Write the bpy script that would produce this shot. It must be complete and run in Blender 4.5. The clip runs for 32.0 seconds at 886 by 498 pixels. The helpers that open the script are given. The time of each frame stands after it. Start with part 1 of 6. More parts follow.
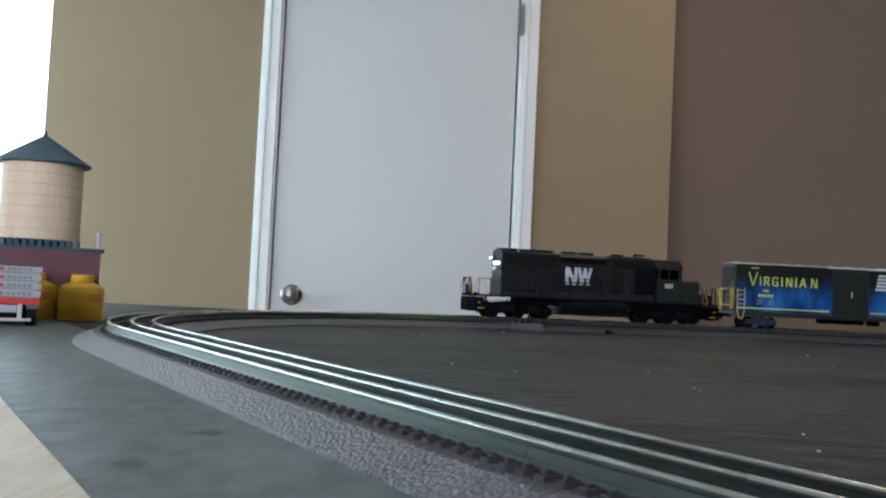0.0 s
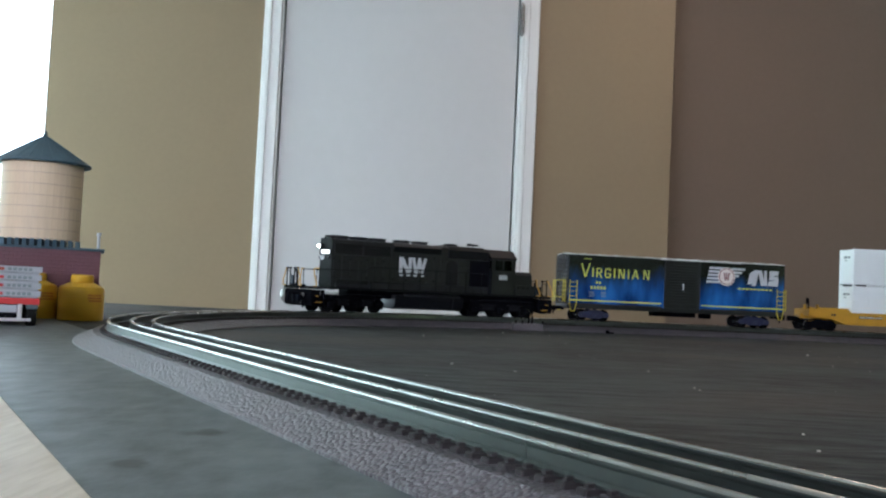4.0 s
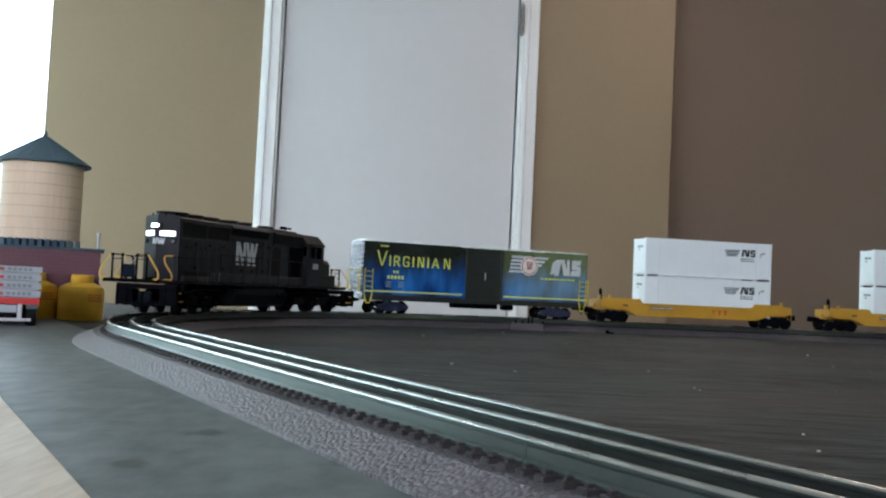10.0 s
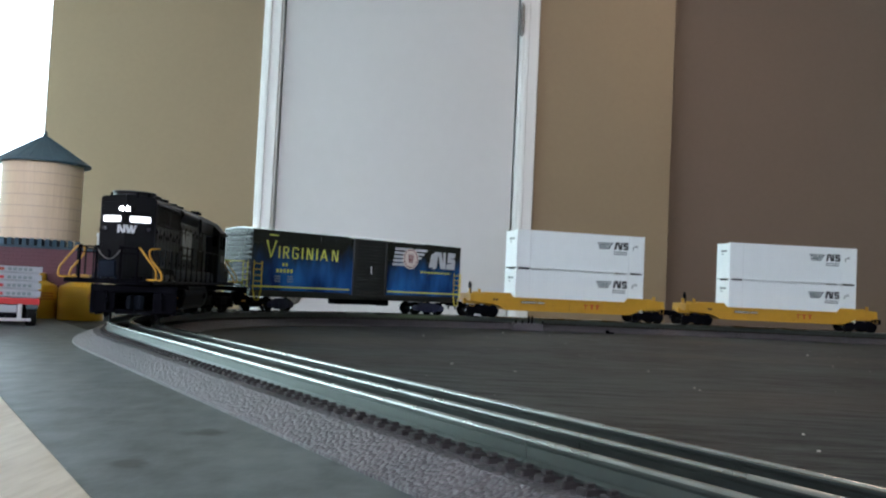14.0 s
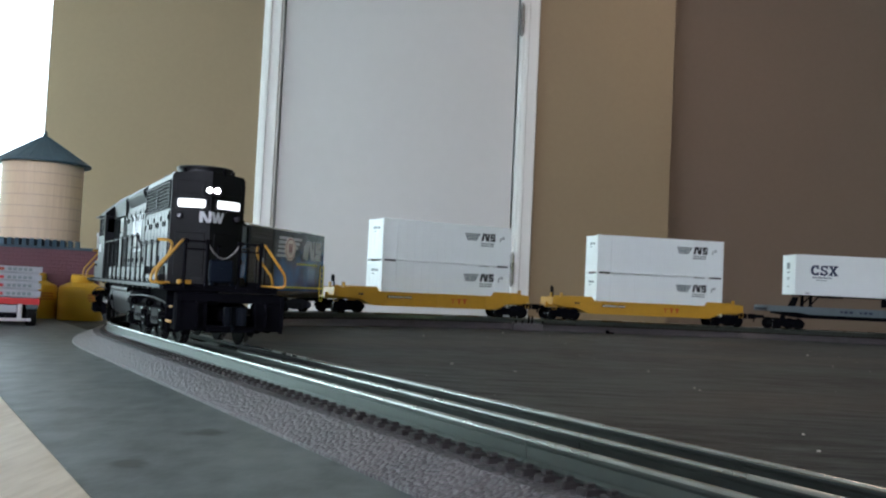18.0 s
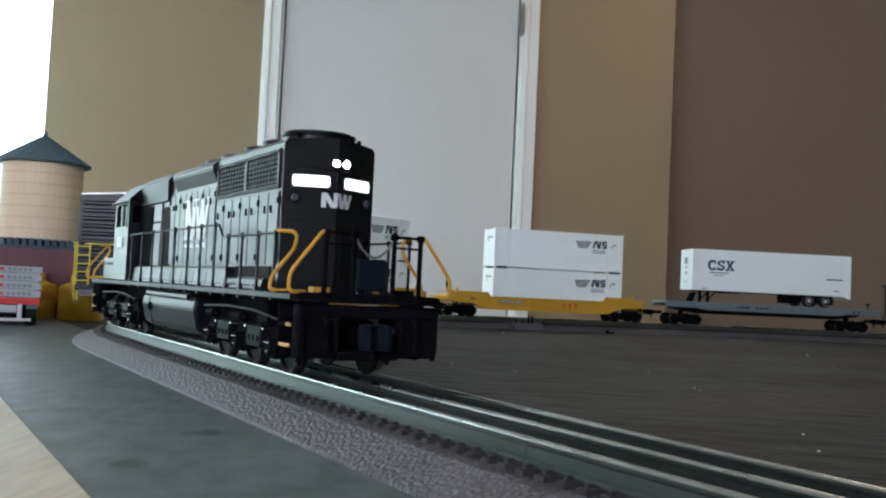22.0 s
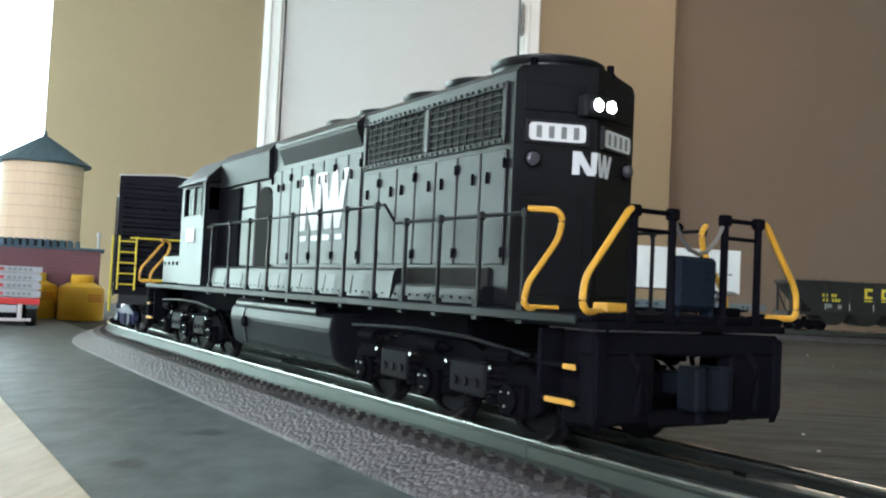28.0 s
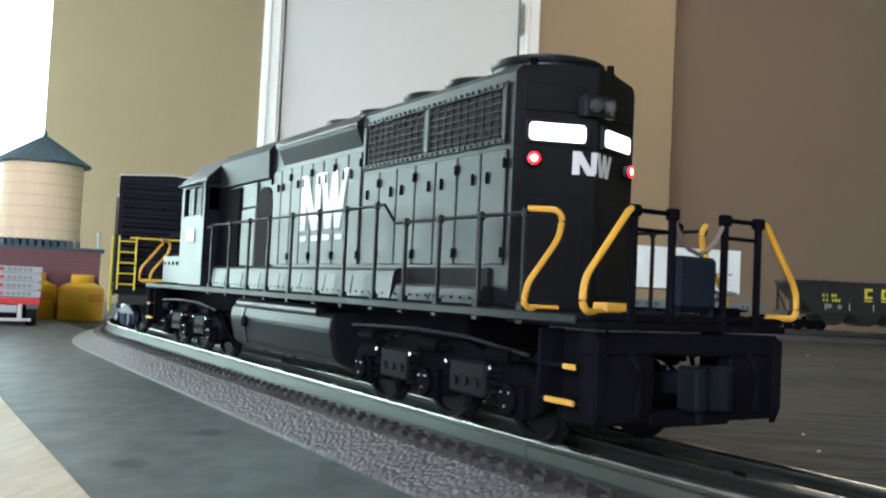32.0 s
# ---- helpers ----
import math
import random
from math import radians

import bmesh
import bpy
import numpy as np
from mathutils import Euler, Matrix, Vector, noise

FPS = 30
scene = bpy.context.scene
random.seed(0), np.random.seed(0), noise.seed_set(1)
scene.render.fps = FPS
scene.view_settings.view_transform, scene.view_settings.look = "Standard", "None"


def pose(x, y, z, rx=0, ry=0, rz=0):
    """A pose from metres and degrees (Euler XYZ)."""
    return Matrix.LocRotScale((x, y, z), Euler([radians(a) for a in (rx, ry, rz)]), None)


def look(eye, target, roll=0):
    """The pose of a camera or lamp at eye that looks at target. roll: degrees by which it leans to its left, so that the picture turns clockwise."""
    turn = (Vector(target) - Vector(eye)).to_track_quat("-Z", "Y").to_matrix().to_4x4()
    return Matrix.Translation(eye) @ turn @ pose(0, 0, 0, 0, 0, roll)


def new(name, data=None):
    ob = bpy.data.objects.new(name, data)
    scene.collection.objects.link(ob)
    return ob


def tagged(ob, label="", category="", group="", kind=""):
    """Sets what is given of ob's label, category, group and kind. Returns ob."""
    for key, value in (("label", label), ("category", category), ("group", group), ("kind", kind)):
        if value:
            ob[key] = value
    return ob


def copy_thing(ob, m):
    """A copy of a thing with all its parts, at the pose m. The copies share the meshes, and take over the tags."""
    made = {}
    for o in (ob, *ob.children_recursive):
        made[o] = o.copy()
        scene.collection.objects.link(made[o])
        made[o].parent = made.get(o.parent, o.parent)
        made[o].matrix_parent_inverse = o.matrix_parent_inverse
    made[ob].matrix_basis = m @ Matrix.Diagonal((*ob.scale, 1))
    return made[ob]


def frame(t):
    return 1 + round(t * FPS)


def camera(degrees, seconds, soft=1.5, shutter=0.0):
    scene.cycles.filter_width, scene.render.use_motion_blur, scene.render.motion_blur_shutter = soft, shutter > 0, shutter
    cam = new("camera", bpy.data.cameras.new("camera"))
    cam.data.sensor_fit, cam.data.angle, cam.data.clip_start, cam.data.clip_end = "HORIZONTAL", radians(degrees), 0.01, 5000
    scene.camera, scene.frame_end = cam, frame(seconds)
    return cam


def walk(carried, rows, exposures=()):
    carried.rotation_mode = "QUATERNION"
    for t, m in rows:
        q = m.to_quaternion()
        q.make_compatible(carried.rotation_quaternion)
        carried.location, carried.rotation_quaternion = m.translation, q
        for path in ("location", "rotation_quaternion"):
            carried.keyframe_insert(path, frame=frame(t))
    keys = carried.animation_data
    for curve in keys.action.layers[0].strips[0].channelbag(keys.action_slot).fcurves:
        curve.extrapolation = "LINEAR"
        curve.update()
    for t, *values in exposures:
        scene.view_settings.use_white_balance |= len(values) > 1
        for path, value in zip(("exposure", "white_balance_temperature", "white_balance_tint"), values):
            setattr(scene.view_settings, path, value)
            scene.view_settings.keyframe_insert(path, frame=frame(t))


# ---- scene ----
# ---------------------------------------------------------------- camera
RAIL = 0.920            # railhead above the floor of the room
TABLE = 0.904           # top of the plywood
cam = camera(52.4, 32.0, soft=2.2)
EYE = Matrix.Translation((0, 0, RAIL + 0.0362)) @ pose(0, 0, 0, 92.58, 0, 0) @ pose(0, 0, 0, 0, 0, 2.69)
walk(cam, [(0, EYE), (32, EYE)], exposures=((0, -0.27, 5600, 10), (13, -0.3, 5650, 10), (19, -0.5, 5750, 10), (24, -0.42, 5800, 9), (25.5, -0.27, 5850, 8), (27.5, 0.22, 5950, 5), (32, 0.22, 5950, 5)))

# ---------------------------------------------------------------- daylight and lamps
world = bpy.data.worlds.new("world")
scene.world = world
world.use_nodes = True
wn = world.node_tree
sky = wn.nodes.new("ShaderNodeTexSky")
sky.sky_type, sky.sun_disc = "NISHITA", False
sky.sun_elevation, sky.sun_rotation = radians(38), radians(250)
wn.links.new(sky.outputs[0], wn.nodes["Background"].inputs[0])
wn.nodes["Background"].inputs[1].default_value = 0.12
sun = new("sun", bpy.data.lights.new("sun", "SUN"))
sun.data.energy, sun.data.angle, sun.data.color = 2.0, radians(0.5), (1.0, 0.95, 0.88)
sun.matrix_world = look((-3, -2, 6), (-6, 2, 0))


def area_lamp(name, m, w, h, watts, colour):
    lamp = new(name, bpy.data.lights.new(name, "AREA"))
    lamp.data.shape, lamp.data.size, lamp.data.size_y = "RECTANGLE", w, h
    lamp.data.energy, lamp.data.color = watts, colour
    lamp.matrix_world = m
    return lamp


# sky light in the two window openings, and the ceiling lamp
area_lamp("west_window_light", look((-2.33, 2.12, 1.285), (0.5, 2.12, 1.285)), 1.44, 1.29, 34, (0.76, 1.0, 0.86))
area_lamp("north_window_light", look((-1.7475, 2.90, 1.40), (-1.7475, 0.5, 1.40)), 0.89, 1.5, 17, (0.82, 0.95, 1.0))
area_lamp("ceiling_lamp_light", look((0.75, 2.20, 2.37), (0.75, 2.21, 0)), 0.22, 0.22, 6, (1.0, 0.72, 0.52))
# frontal fill from an unseen window added behind the camera
area_lamp("rear_fill_light", look((-1.10, -2.20, 1.56), (-0.2, 1.5, 1.1)), 1.85, 1.05, 69, (0.99, 0.95, 1.0))
area_lamp("east_window_light", look((3.02, -0.80, 1.09), (0.0, -0.80, 1.09)), 1.2, 0.38, 2.8, (0.86, 1.0, 0.44))

# ---------------------------------------------------------------- materials


def material(name, colour, rough=0.5, metal=0.0, grain=0.0, scale=40.0, bump=0.0, second=None, emit=0.0, spec=0.5, stretch=(1, 1, 1), spread=0.5, relief=0.0006, wear=0.08):
    """A principled material with two scales of noise in colour, gloss and relief."""
    m = bpy.data.materials.new(name)
    m.use_nodes = True
    nt = m.node_tree
    b = nt.nodes["Principled BSDF"]
    b.inputs["Base Color"].default_value = (*colour, 1)
    b.inputs["Roughness"].default_value = rough
    b.inputs["Metallic"].default_value = metal
    b.inputs["Specular IOR Level"].default_value = spec
    if emit:
        b.inputs["Emission Color"].default_value = (*colour, 1)
        b.inputs["Emission Strength"].default_value = emit
    if grain or bump or second:
        co = nt.nodes.new("ShaderNodeTexCoord")
        mp = nt.nodes.new("ShaderNodeMapping")
        mp.inputs["Scale"].default_value = stretch
        nt.links.new(co.outputs["Object"], mp.inputs[0])
        n1 = nt.nodes.new("ShaderNodeTexNoise")
        n1.inputs["Scale"].default_value, n1.inputs["Detail"].default_value = scale, 6
        n2 = nt.nodes.new("ShaderNodeTexNoise")
        n2.inputs["Scale"].default_value, n2.inputs["Detail"].default_value = scale * 0.13, 3
        nt.links.new(mp.outputs[0], n1.inputs[0])
        nt.links.new(mp.outputs[0], n2.inputs[0])
        mx = nt.nodes.new("ShaderNodeMath")
        mx.operation = "MULTIPLY_ADD"
        nt.links.new(n1.outputs[0], mx.inputs[0])
        mx.inputs[1].default_value = 0.5
        half = nt.nodes.new("ShaderNodeMath")
        half.operation = "MULTIPLY"
        half.inputs[1].default_value = 0.5
        nt.links.new(n2.outputs[0], half.inputs[0])
        nt.links.new(half.outputs[0], mx.inputs[2])
        ramp = nt.nodes.new("ShaderNodeValToRGB")
        ramp.color_ramp.elements[0].position, ramp.color_ramp.elements[1].position = 0.5 - spread / 2, 0.5 + spread / 2
        lo = second if second else tuple(c * (1 - grain) for c in colour)
        hi = colour if second else tuple(min(1, c * (1 + grain)) for c in colour)
        ramp.color_ramp.elements[0].color, ramp.color_ramp.elements[1].color = (*lo, 1), (*hi, 1)
        nt.links.new(mx.outputs[0], ramp.inputs[0])
        nt.links.new(ramp.outputs[0], b.inputs["Base Color"])
        rr = nt.nodes.new("ShaderNodeMapRange")
        rr.inputs[3].default_value, rr.inputs[4].default_value = max(0, rough - wear), min(1, rough + wear)
        nt.links.new(n2.outputs[0], rr.inputs[0])
        nt.links.new(rr.outputs[0], b.inputs["Roughness"])
        if bump:
            bp = nt.nodes.new("ShaderNodeBump")
            bp.inputs["Strength"].default_value, bp.inputs["Distance"].default_value = min(1, bump), relief
            nt.links.new(n1.outputs[0], bp.inputs["Height"])
            nt.links.new(bp.outputs[0], b.inputs["Normal"])
    return m


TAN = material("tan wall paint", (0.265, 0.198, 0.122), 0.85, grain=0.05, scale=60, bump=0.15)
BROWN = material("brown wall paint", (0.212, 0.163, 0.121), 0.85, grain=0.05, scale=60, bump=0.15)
WHITE = material("white door paint", (0.55, 0.542, 0.54), 0.45, grain=0.03, scale=30, bump=0.06)
TRIM = material("white trim paint", (0.74, 0.74, 0.73), 0.4, grain=0.03, scale=30)
CEIL = material("ceiling paint", (0.75, 0.74, 0.72), 0.9, grain=0.03, scale=50, bump=0.2)
CARPET = material("beige carpet", (0.30, 0.26, 0.20), 0.95, grain=0.3, scale=300, bump=0.5)
PLYWOOD = material("dark weathered plywood", (0.058, 0.066, 0.062), 0.6, scale=60, bump=1.0, second=(0.0055, 0.0065, 0.0065), stretch=(0.55, 1.5, 1), spread=0.2, spec=0.22, relief=0.003)


def add_weathering(m):
    """Long dark checks along the grain and broad brown stains."""
    nt = m.node_tree
    b = nt.nodes["Principled BSDF"]
    colour = b.inputs["Base Color"].links[0].from_socket
    co = nt.nodes.new("ShaderNodeTexCoord")
    for stretch, scale, lo, hi, tone in (((1.0, 16.0, 1.0), 9.0, 0.60, 0.70, (0.004, 0.004, 0.005, 1)), ((1.0, 9.0, 1.0), 26.0, 0.58, 0.72, (0.12, 0.13, 0.125, 1)), ((1.0, 1.6, 1.0), 3.2, 0.46, 0.72, (0.075, 0.058, 0.046, 1))):
        mp = nt.nodes.new("ShaderNodeMapping")
        mp.inputs["Rotation"].default_value = (0, 0, radians(-4))
        mp.inputs["Scale"].default_value = stretch
        nt.links.new(co.outputs["Object"], mp.inputs[0])
        n = nt.nodes.new("ShaderNodeTexNoise")
        n.inputs["Scale"].default_value, n.inputs["Detail"].default_value = scale, 5
        nt.links.new(mp.outputs[0], n.inputs[0])
        mr = nt.nodes.new("ShaderNodeMapRange")
        mr.interpolation_type = "SMOOTHSTEP"
        mr.inputs[1].default_value, mr.inputs[2].default_value, mr.inputs[3].default_value, mr.inputs[4].default_value = lo, hi, 0.0, 0.6
        nt.links.new(n.outputs[0], mr.inputs[0])
        mix = nt.nodes.new("ShaderNodeMix")
        mix.data_type = "RGBA"
        nt.links.new(mr.outputs[0], mix.inputs[0])
        nt.links.new(colour, mix.inputs[6])
        mix.inputs[7].default_value = tone
        colour = mix.outputs[2]
    nt.links.new(colour, b.inputs["Base Color"])


add_weathering(PLYWOOD)
PLYGREEN = material("grey green plywood", (0.145, 0.172, 0.172), 0.5, scale=60, bump=0.6, second=(0.038, 0.051, 0.053), stretch=(1.5, 1.0, 1), spread=0.32, relief=0.0012)


def add_knots(m, knots):
    """Darkens a plywood where its knots lie: (x, y, length, width) rows in metres."""
    nt = m.node_tree
    b = nt.nodes["Principled BSDF"]
    link = b.inputs["Base Color"].links[0]
    colour = link.from_socket
    co = nt.nodes.new("ShaderNodeTexCoord")
    wob = nt.nodes.new("ShaderNodeTexNoise")
    wob.inputs["Scale"].default_value = 90
    nt.links.new(co.outputs["Object"], wob.inputs[0])
    for x, y, l, w in knots:
        mp = nt.nodes.new("ShaderNodeMapping")
        mp.inputs["Location"].default_value = (-x / l, -y / w, 0)
        mp.inputs["Scale"].default_value = (1 / l, 1 / w, 0)
        nt.links.new(co.outputs["Object"], mp.inputs[0])
        ln = nt.nodes.new("ShaderNodeVectorMath")
        ln.operation = "LENGTH"
        nt.links.new(mp.outputs[0], ln.inputs[0])
        ad = nt.nodes.new("ShaderNodeMath")
        ad.operation = "MULTIPLY_ADD"
        nt.links.new(wob.outputs[0], ad.inputs[0])
        ad.inputs[1].default_value = 1.4
        nt.links.new(ln.outputs["Value"], ad.inputs[2])
        mr = nt.nodes.new("ShaderNodeMapRange")
        mr.interpolation_type = "SMOOTHSTEP"
        mr.inputs[1].default_value, mr.inputs[2].default_value, mr.inputs[3].default_value, mr.inputs[4].default_value = 0.95, 1.55, 0.95, 0.0
        nt.links.new(ad.outputs[0], mr.inputs[0])
        mix = nt.nodes.new("ShaderNodeMix")
        mix.data_type = "RGBA"
        nt.links.new(mr.outputs[0], mix.inputs[0])
        nt.links.new(colour, mix.inputs[6])
        mix.inputs[7].default_value = (0.012, 0.012, 0.013, 1)
        colour = mix.outputs[2]
    nt.links.new(colour, b.inputs["Base Color"])


add_knots(PLYGREEN, ((-0.0775, 0.308, 0.010, 0.012), (-0.0845, 0.2505, 0.008, 0.010), (-0.20, 0.55, 0.012, 0.008)))
PINE = material("bare pine board", (0.80, 0.72, 0.58), 0.6, scale=60, bump=0.2, second=(0.52, 0.43, 0.31), stretch=(8, 0.8, 1))
BALLAST = material("grey moulded roadbed", (0.165, 0.146, 0.156), 0.40, scale=520, bump=0.6, second=(0.045, 0.040, 0.046), spread=0.5)


def add_gravel(m, scale):
    """Moulded stones: cells in relief and tone."""
    nt = m.node_tree
    b = nt.nodes["Principled BSDF"]
    co = nt.nodes.new("ShaderNodeTexCoord")
    vo = nt.nodes.new("ShaderNodeTexVoronoi")
    vo.inputs["Scale"].default_value = scale
    nt.links.new(co.outputs["Object"], vo.inputs["Vector"])
    bp = nt.nodes.new("ShaderNodeBump")
    bp.invert = True
    bp.inputs["Strength"].default_value, bp.inputs["Distance"].default_value = 0.9, 0.0010
    nt.links.new(vo.outputs["Distance"], bp.inputs["Height"])
    old = b.inputs["Normal"].links[0].from_socket
    nt.links.new(old, bp.inputs["Normal"])
    nt.links.new(bp.outputs[0], b.inputs["Normal"])


add_gravel(BALLAST, 620)
TIE = material("dark brown tie plastic", (0.022, 0.018, 0.018), 0.7, grain=0.3, scale=200, bump=0.3)
# nickel rail side with its dim reflections put into a darker colour
RAILSIDE = material("rail side darkened for dim reflections", (0.125, 0.142, 0.134), 0.32, 0.85, grain=0.15, scale=150)
STEEL = material("bright nickel rail", (0.40, 0.41, 0.40), 0.27, 1.0, grain=0.08, scale=150)
NICKEL = material("satin nickel", (0.27, 0.265, 0.26), 0.28, 1.0, grain=0.05, scale=60)
BLACK = material("black satin paint", (0.006, 0.0065, 0.0095), 0.42, grain=0.1, scale=160, spec=0.45, wear=0.015)
# low-gloss black for handrails and for faces painted to read shaded
DULLBLACK = material("dull black, handrails and shaded faces", (0.007, 0.0075, 0.009), 0.45, grain=0.2, scale=200, spec=0.14)
MATT = material("black matt plastic", (0.0055, 0.0055, 0.0078), 0.6, grain=0.3, scale=200, bump=0.1, spec=0.004)
YELLOW = material("yellow handrail paint", (0.54, 0.29, 0.03), 0.4, grain=0.08, scale=120)
LAMPW = material("white headlight glass", (1.0, 0.92, 0.85), 0.2, emit=40)
BOARD = material("lit number board", (1.0, 0.97, 0.93), 0.3, emit=2.5)
DECAL = material("white lettering", (0.56, 0.58, 0.60), 0.4, spec=0.3)
CONTAINER = material("white container paint", (0.85, 0.90, 0.885), 0.38, grain=0.03, scale=80)
WELL = material("yellow well car paint", (0.50, 0.27, 0.02), 0.42, grain=0.12, scale=120)
BOXBLACK = material("black boxcar paint", (0.016, 0.018, 0.0185), 0.4, grain=0.3, scale=100)
GREYBLUE = material("grey blue flat car paint", (0.13, 0.17, 0.19), 0.45, grain=0.15, scale=120)
TANKWOOD = material("pale tan plank stain", (0.74, 0.59, 0.41), 0.6, grain=0.12, scale=90, stretch=(6, 6, 0.5))
ROOFBLUE = material("blue grey roof paint", (0.04, 0.085, 0.115), 0.55, grain=0.2, scale=90)
BRICKRED = material("dark red brick plastic", (0.15, 0.065, 0.078), 0.7, grain=0.25, scale=120)
TANKYEL = material("yellow tank plastic", (0.72, 0.43, 0.03), 0.4, grain=0.08, scale=70)
RED = material("red lettering", (0.55, 0.04, 0.04), 0.45)
GREY = material("light grey plastic", (0.42, 0.44, 0.46), 0.5, grain=0.08, scale=90)
CRUMB = material("pale dust", (0.42, 0.41, 0.38), 0.9, grain=0.2, scale=300)
RUBBER = material("black rubber", (0.012, 0.012, 0.012), 0.8, spec=0.15)
HAZE_DIM = material("dull overcast sky", (0.93, 0.97, 1.0), 1.0, emit=0.7)
HEDGE = material("sunlit hedge", (0.62, 0.80, 0.25), 1.0, grain=0.3, scale=3, emit=0.45)
HAZE = material("bright overcast sky", (0.93, 0.97, 1.0), 1.0, emit=3.2)
LAWN = material("pale lawn", (0.20, 0.24, 0.12), 0.9, grain=0.3, scale=2)

# ---------------------------------------------------------------- mesh helpers
MM = 0.001


def thing(name, label, category, m=None, group="", kind=""):
    ob = tagged(new(name), label, category, group, kind)
    if m is not None:
        ob.matrix_world = m
    return ob


def part(name, bm, mat, parent=None, label="", unit=MM, smooth=False, at=None):
    """Links a bmesh (in millimetres unless unit says otherwise) as one mesh object under its thing or part."""
    if unit != 1:
        bmesh.ops.scale(bm, vec=(unit, unit, unit), verts=bm.verts)
    bmesh.ops.recalc_face_normals(bm, faces=bm.faces)
    me = bpy.data.meshes.new(name)
    bm.to_mesh(me)
    bm.free()
    me.materials.append(mat)
    if smooth:
        me.shade_smooth()
        me.set_sharp_from_angle(angle=radians(35))
    ob = new(name, me)
    if parent is not None:
        ob.parent = parent
    if at is not None:
        ob.matrix_basis = at
    if label:
        ob["label"] = label
    return ob


def bevelled(bm, geom_verts, width, seg=1):
    edges = list({e for v in geom_verts for e in v.link_edges})
    bmesh.ops.bevel(bm, geom=edges, offset=width, segments=seg, affect="EDGES", profile=0.5, clamp_overlap=True)


def box(bm, x0, x1, y0, y1, z0, z1, bevel=0.0, seg=1):
    vs = [bm.verts.new(p) for p in ((x0, y0, z0), (x1, y0, z0), (x1, y1, z0), (x0, y1, z0), (x0, y0, z1), (x1, y0, z1), (x1, y1, z1), (x0, y1, z1))]
    for f in ((0, 3, 2, 1), (4, 5, 6, 7), (0, 1, 5, 4), (1, 2, 6, 5), (2, 3, 7, 6), (3, 0, 4, 7)):
        bm.faces.new([vs[i] for i in f])
    if bevel:
        bevelled(bm, vs, bevel, seg)
    return bm


def prism(bm, poly, lo, hi, axis="y", bevel=0.0, seg=1):
    """A polygon drawn out along one axis; poly is (x, z), (y, z) or (x, y) for the axes y, x and z."""
    def at(p, w):
        return {"y": (p[0], w, p[1]), "x": (w, p[0], p[1]), "z": (p[0], p[1], w)}[axis]
    a = [bm.verts.new(at(p, lo)) for p in poly]
    b = [bm.verts.new(at(p, hi)) for p in poly]
    n = len(poly)
    bm.faces.new(a)
    bm.faces.new(b[::-1])
    for i in range(n):
        bm.faces.new((a[i], b[i], b[(i + 1) % n], a[(i + 1) % n]))
    if bevel:
        bevelled(bm, a + b, bevel, seg)
    return bm


def rod(bm, p0, p1, r, n=8, r1=None):
    p0, p1 = Vector(p0), Vector(p1)
    d = p1 - p0
    m = Matrix.Translation((p0 + p1) / 2) @ d.to_track_quat("Z", "Y").to_matrix().to_4x4()
    bmesh.ops.create_cone(bm, cap_ends=True, segments=n, radius1=r, radius2=r if r1 is None else r1, depth=d.length, matrix=m)
    return bm


def pipe(bm, pts, r, n=6):
    """A bent rod through points."""
    pts = [Vector(p) for p in pts]
    rings = []
    for i, p in enumerate(pts):
        d = (pts[min(i + 1, len(pts) - 1)] - pts[max(i - 1, 0)]).normalized()
        q = d.to_track_quat("Z", "Y").to_matrix()
        rings.append([bm.verts.new(p + q @ Vector((r * math.cos(a), r * math.sin(a), 0))) for a in (2 * math.pi * k / n for k in range(n))])
    for a, b in zip(rings, rings[1:]):
        for k in range(n):
            bm.faces.new((a[k], a[(k + 1) % n], b[(k + 1) % n], b[k]))
    bm.faces.new(rings[0][::-1])
    bm.faces.new(rings[-1])
    return bm


def bend(pts, r=2.0):
    """Rounds the corners of a line of points."""
    pts = [Vector(p) for p in pts]
    out = [pts[0]]
    for a, b, c in zip(pts, pts[1:], pts[2:]):
        u, v = (a - b), (c - b)
        k = min(r, u.length * 0.45, v.length * 0.45)
        p, q = b + u.normalized() * k, b + v.normalized() * k
        out += [p, p * 0.5625 + b * 0.375 + q * 0.0625, p * 0.25 + b * 0.5 + q * 0.25, p * 0.0625 + b * 0.375 + q * 0.5625, q]
    return out + [pts[-1]]


def lathe(bm, profile, n=32, centre=(0, 0)):
    """A surface of revolution about z from (radius, z) rows."""
    rings = [[bm.verts.new((centre[0] + r * math.cos(2 * math.pi * k / n), centre[1] + r * math.sin(2 * math.pi * k / n), z)) for k in range(n)] for r, z in profile]
    for a, b in zip(rings, rings[1:]):
        for k in range(n):
            bm.faces.new((a[k], a[(k + 1) % n], b[(k + 1) % n], b[k]))
    bm.faces.new(rings[0][::-1])
    bm.faces.new(rings[-1])
    return bm


def B():
    return bmesh.new()


# ---------------------------------------------------------------- the line of the track (metres)
HEAD_0, HEAD_1, HEAD_2 = radians(176.06), radians(198.38), radians(301.52)
R_0, R_1 = 2.062, 0.459
CENTRE_1 = Vector((0.1857, 0.8779))


def left_of(a):
    return Vector((-math.sin(a), math.cos(a)))


def along(a):
    return Vector((math.cos(a), math.sin(a)))


END_1 = CENTRE_1 - left_of(HEAD_1) * R_1
END_2 = CENTRE_1 - left_of(HEAD_2) * R_1
LEN_1 = R_1 * (HEAD_2 - HEAD_1)
CENTRE_0 = END_1 + left_of(HEAD_1) * R_0
LEN_0 = R_0 * (HEAD_1 - HEAD_0)
